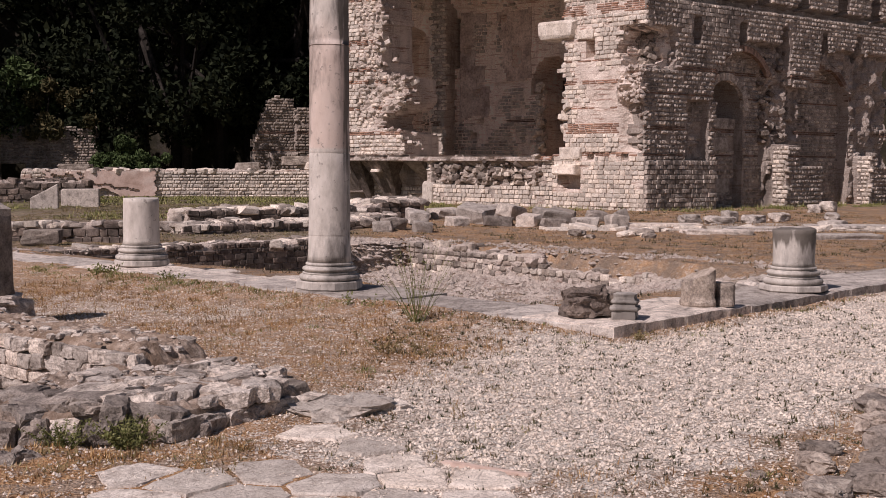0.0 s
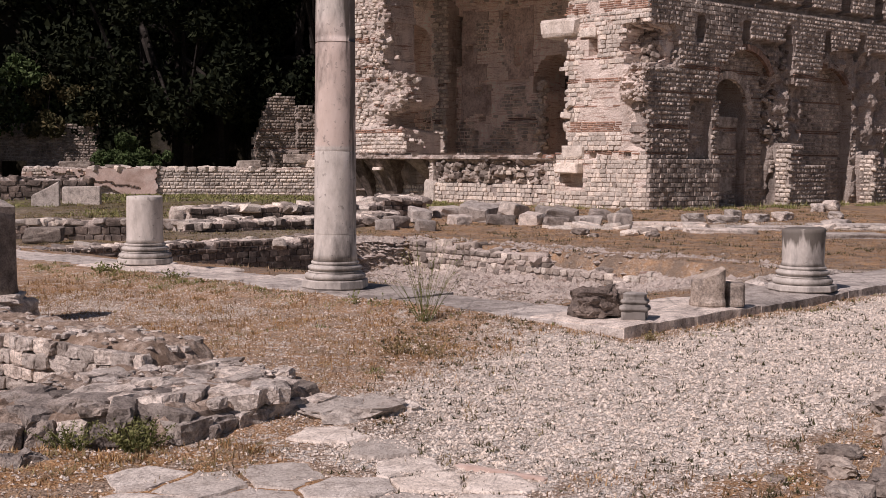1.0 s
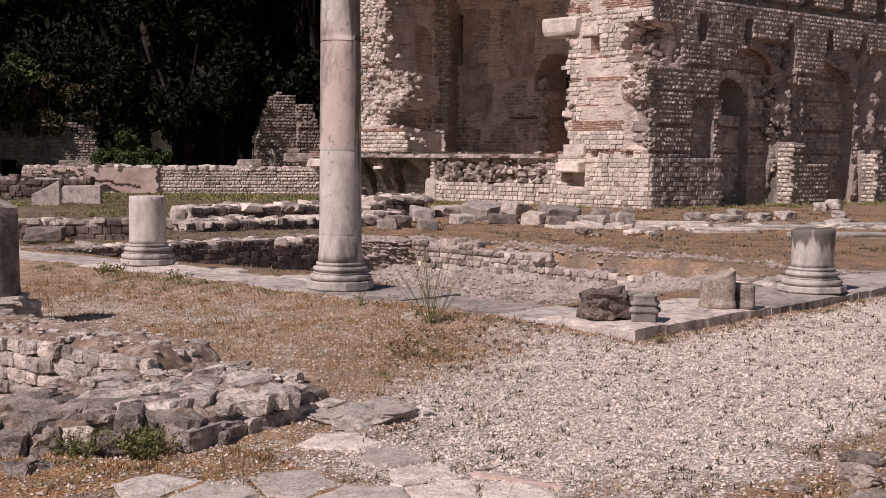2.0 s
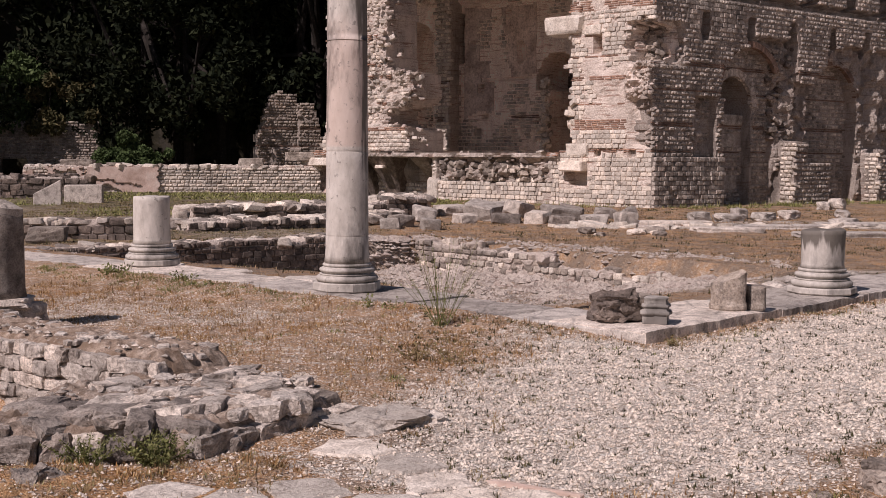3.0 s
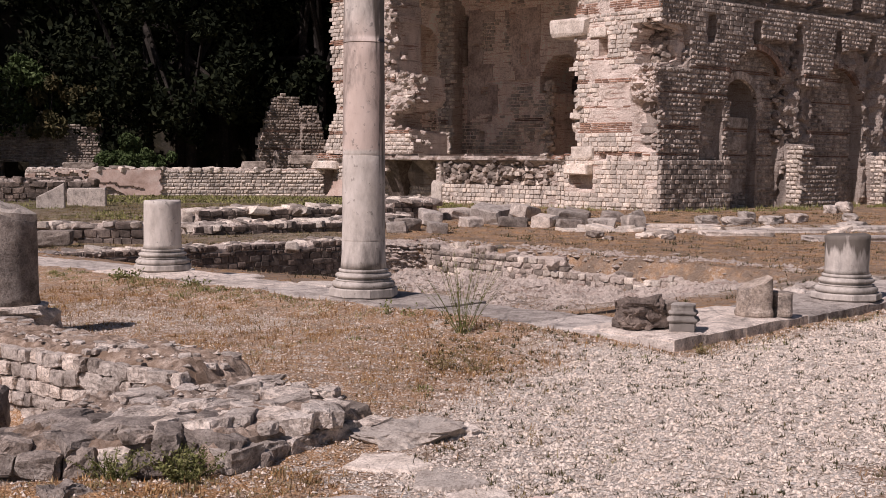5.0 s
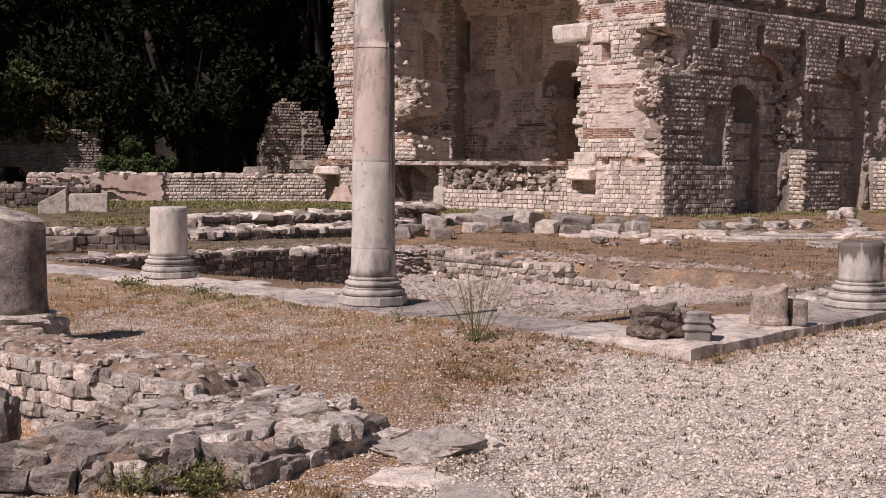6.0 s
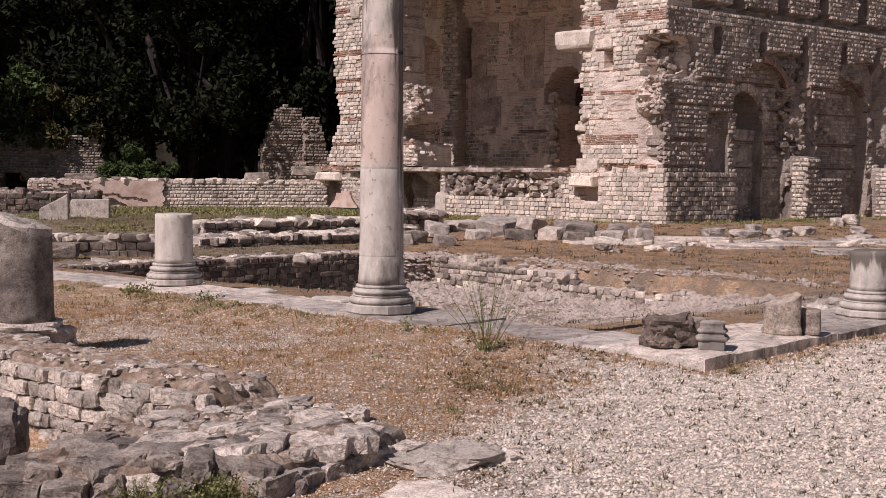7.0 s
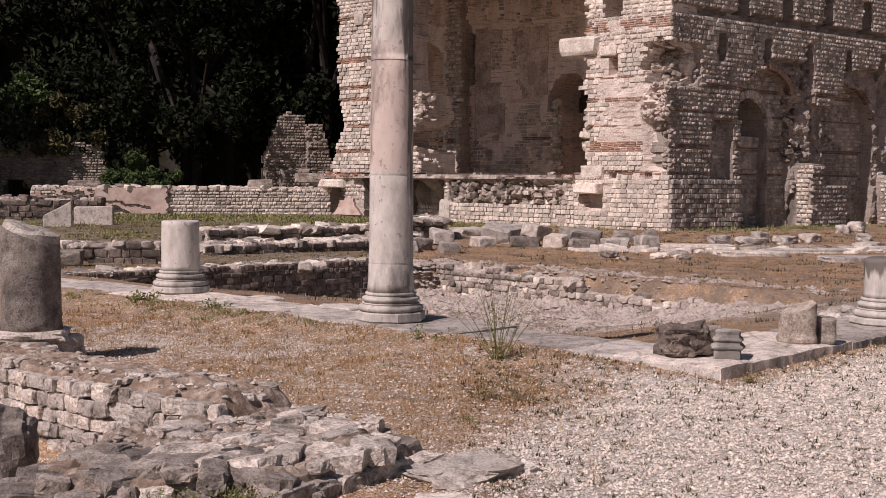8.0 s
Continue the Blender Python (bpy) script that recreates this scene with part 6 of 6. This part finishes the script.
clumps = [(grng.uniform(-12, 13), grng.uniform(15, 40), grng.randint(14, 30), grng.uniform(0.03, 0.1), grng.uniform(0.12, 0.35)) for _ in range(900)]
blades("dark_weeds", "dark withered weeds on the terrace and in the pit", LEAF_SPRIG, [c for c in clumps if inside(c[0], c[1]) > 1.6 and abs(c[0]) < 0.45 * c[1]], 67, 0.005)
near_clumps = [(grng.uniform(-4.5, 0.6), grng.uniform(5.4, 13.0), grng.randint(10, 24), grng.uniform(0.015, 0.05), grng.uniform(0.03, 0.1)) for _ in range(420)]
near_clumps += [(grng.uniform(-2.6, -0.9), grng.uniform(5.2, 6.0), grng.randint(14, 30), grng.uniform(0.02, 0.06), grng.uniform(0.04, 0.1)) for _ in range(60)]
blades("dark_weeds", "withered brown weeds in the dry ground", LEAF_DRY, [c for c in near_clumps if inside(c[0], c[1]) < -0.05], 68, 0.004)
blades("weed_sprigs", "tiny olive weeds sprouting in gravel", LEAF_SPRIG, sprigs, 65, 0.005)
blades("green_grass", "rough grass before the garden wall", LEAF_MEADOW, left_spots, 66, 0.007)
tufts = []
while len(tufts) < 750:
    x, y = grng.uniform(-5, 1.2), grng.uniform(5.2, 14.5)
    if inside(x, y) < -0.05 and cover(x, y)[0] < 0.62 and fbm(x * 1.1, y * 1.1, 29.0) > -0.05 and min(math.hypot(x - a, y - b) for a, b in PAVING) > 0.3 and in_front(WALL_A, x, y) < -0.75 + 9 * (x > -2.2):
        tufts.append((x, y, grng.randint(18, 42), grng.uniform(0.016, 0.05), grng.uniform(0.05, 0.16)))
blades("dry_grass", "tufts of orange-brown dry grass", STRAW_RUST, tufts, 70, 0.0035)
blades("dry_grass", "short bleached straw and dry grass", STRAW, spots, 61)
blades("green_grass", "low green weeds along the paving", LEAF_MEADOW, green_spots, 62, 0.004)
blades("dry_grass", "dry grass on the terrace by the ruin", STRAW, [s for i, s in enumerate(far_spots) if cover(s[0], s[1])[1] < 0.5], 63, 0.005)
blades("green_grass", "green grass on the terrace by the ruin", LEAF_DRY, [s for s in far_spots if cover(s[0], s[1])[1] >= 0.5], 64, 0.005)


def weed(at, stems, height, spread, leaves, size, mat, seed, label, stem_r=0.003):
    rng = random.Random(seed)
    th = empty("weed", at, label, "weed")
    sv, sf, lv, lf = [], [], [], []
    for k in range(stems):
        a, h = rng.uniform(0, 6.28), height * rng.uniform(0.55, 1.1)
        p = Vector((rng.uniform(-0.04, 0.04), rng.uniform(-0.04, 0.04), -0.02))
        q = p + Vector((math.cos(a) * spread * rng.uniform(0.1, 1), math.sin(a) * spread * rng.uniform(0.1, 1), h))
        mid = (p + q) / 2 + Vector((0, 0, h * 0.06))
        limb(sv, sf, p, mid, stem_r, stem_r * 0.8, 4)
        limb(sv, sf, mid, q, stem_r * 0.8, stem_r * 0.4, 4)
        for _ in range(leaves):
            t = rng.random() ** 1.5
            b = p.lerp(mid, t * 2) if t < 0.5 else mid.lerp(q, t * 2 - 1)
            leaf(lv, lf, b + Vector((rng.gauss(0, size), rng.gauss(0, size), rng.gauss(0, size * 0.5))), size, rng)
    mesh_ob("stem", sv, sf, mat, th, kind="stuff")
    mesh_ob("foliage", lv, lf, mat, th, kind="stuff")


weed((-0.28, 10.42, -0.11), 34, 0.76, 0.48, 10, 0.012, LEAF_WEED, 1, "tall thin green weed at the edge of paving")
weed((-0.75, 11.2, -0.1), 9, 0.2, 0.12, 10, 0.018, LEAF_WEED, 2, "small green weed at the edge of paving")
weed((-1.0, 11.35, -0.1), 9, 0.22, 0.14, 10, 0.018, LEAF_WEED, 3, "small green weed at the edge of paving")
weed((-0.45, 8.75, -0.12), 16, 0.22, 0.3, 16, 0.014, LEAF_DRY, 4, "half withered weed in dry grass")
weed((-0.2, 8.6, -0.12), 12, 0.2, 0.25, 14, 0.014, LEAF_DRY, 5, "half withered weed in dry grass")
weed((-1.7, 5.84, -0.18), 54, 0.2, 0.24, 55, 0.0105, LEAF_WEED, 6, "bushy green weed at the foot of a rubble wall")
weed((-2.05, 5.84, -0.18), 34, 0.18, 0.2, 40, 0.0095, LEAF_WEED, 7, "pale green weed at the foot of a rubble wall")
weed((0.07, 6.45, -0.12), 5, 0.13, 0.04, 8, 0.01, LEAF_DRY, 8, "small dry weed in gravel", 0.002)
weed((0.3, 7.15, -0.1), 5, 0.1, 0.04, 8, 0.01, LEAF_DRY, 9, "small dry weed in gravel", 0.002)
weed((-4.3, 14.45, -0.1), 24, 0.2, 0.28, 20, 0.024, LEAF_WEED, 10, "green weeds in front of a white stump")
weed((-3.35, 13.75, -0.1), 20, 0.18, 0.3, 20, 0.022, LEAF_WEED, 11, "green weeds in front of the paving")
weed((-2.9, 13.2, -0.1), 12, 0.14, 0.16, 14, 0.02, LEAF_WEED, 12, "green weeds in front of the paving")
weed((1.62, 9.55, -0.1), 14, 0.1, 0.2, 12, 0.014, LEAF_DRY, 13, "withered weed at the paving corner")
weed((-3.7, 9.6, -0.05), 12, 0.12, 0.15, 14, 0.016, LEAF_DRY, 14, "withered weed beside a column drum")
wrng = random.Random(31)
for k in range(40):
    x, y = wrng.uniform(0.0, 4.0), wrng.uniform(5.4, 10.5)
    if inside(x, y) > -0.1 or x > 0.42 * y:
        continue
    weed((x, y, ground_z(x, y)), 6, wrng.uniform(0.012, 0.03), 0.04, 6, 0.006, wrng.choice((LEAF_DRY, LEAF_WEED)), 900 + k, "tiny weed growing in gravel", 0.0015)
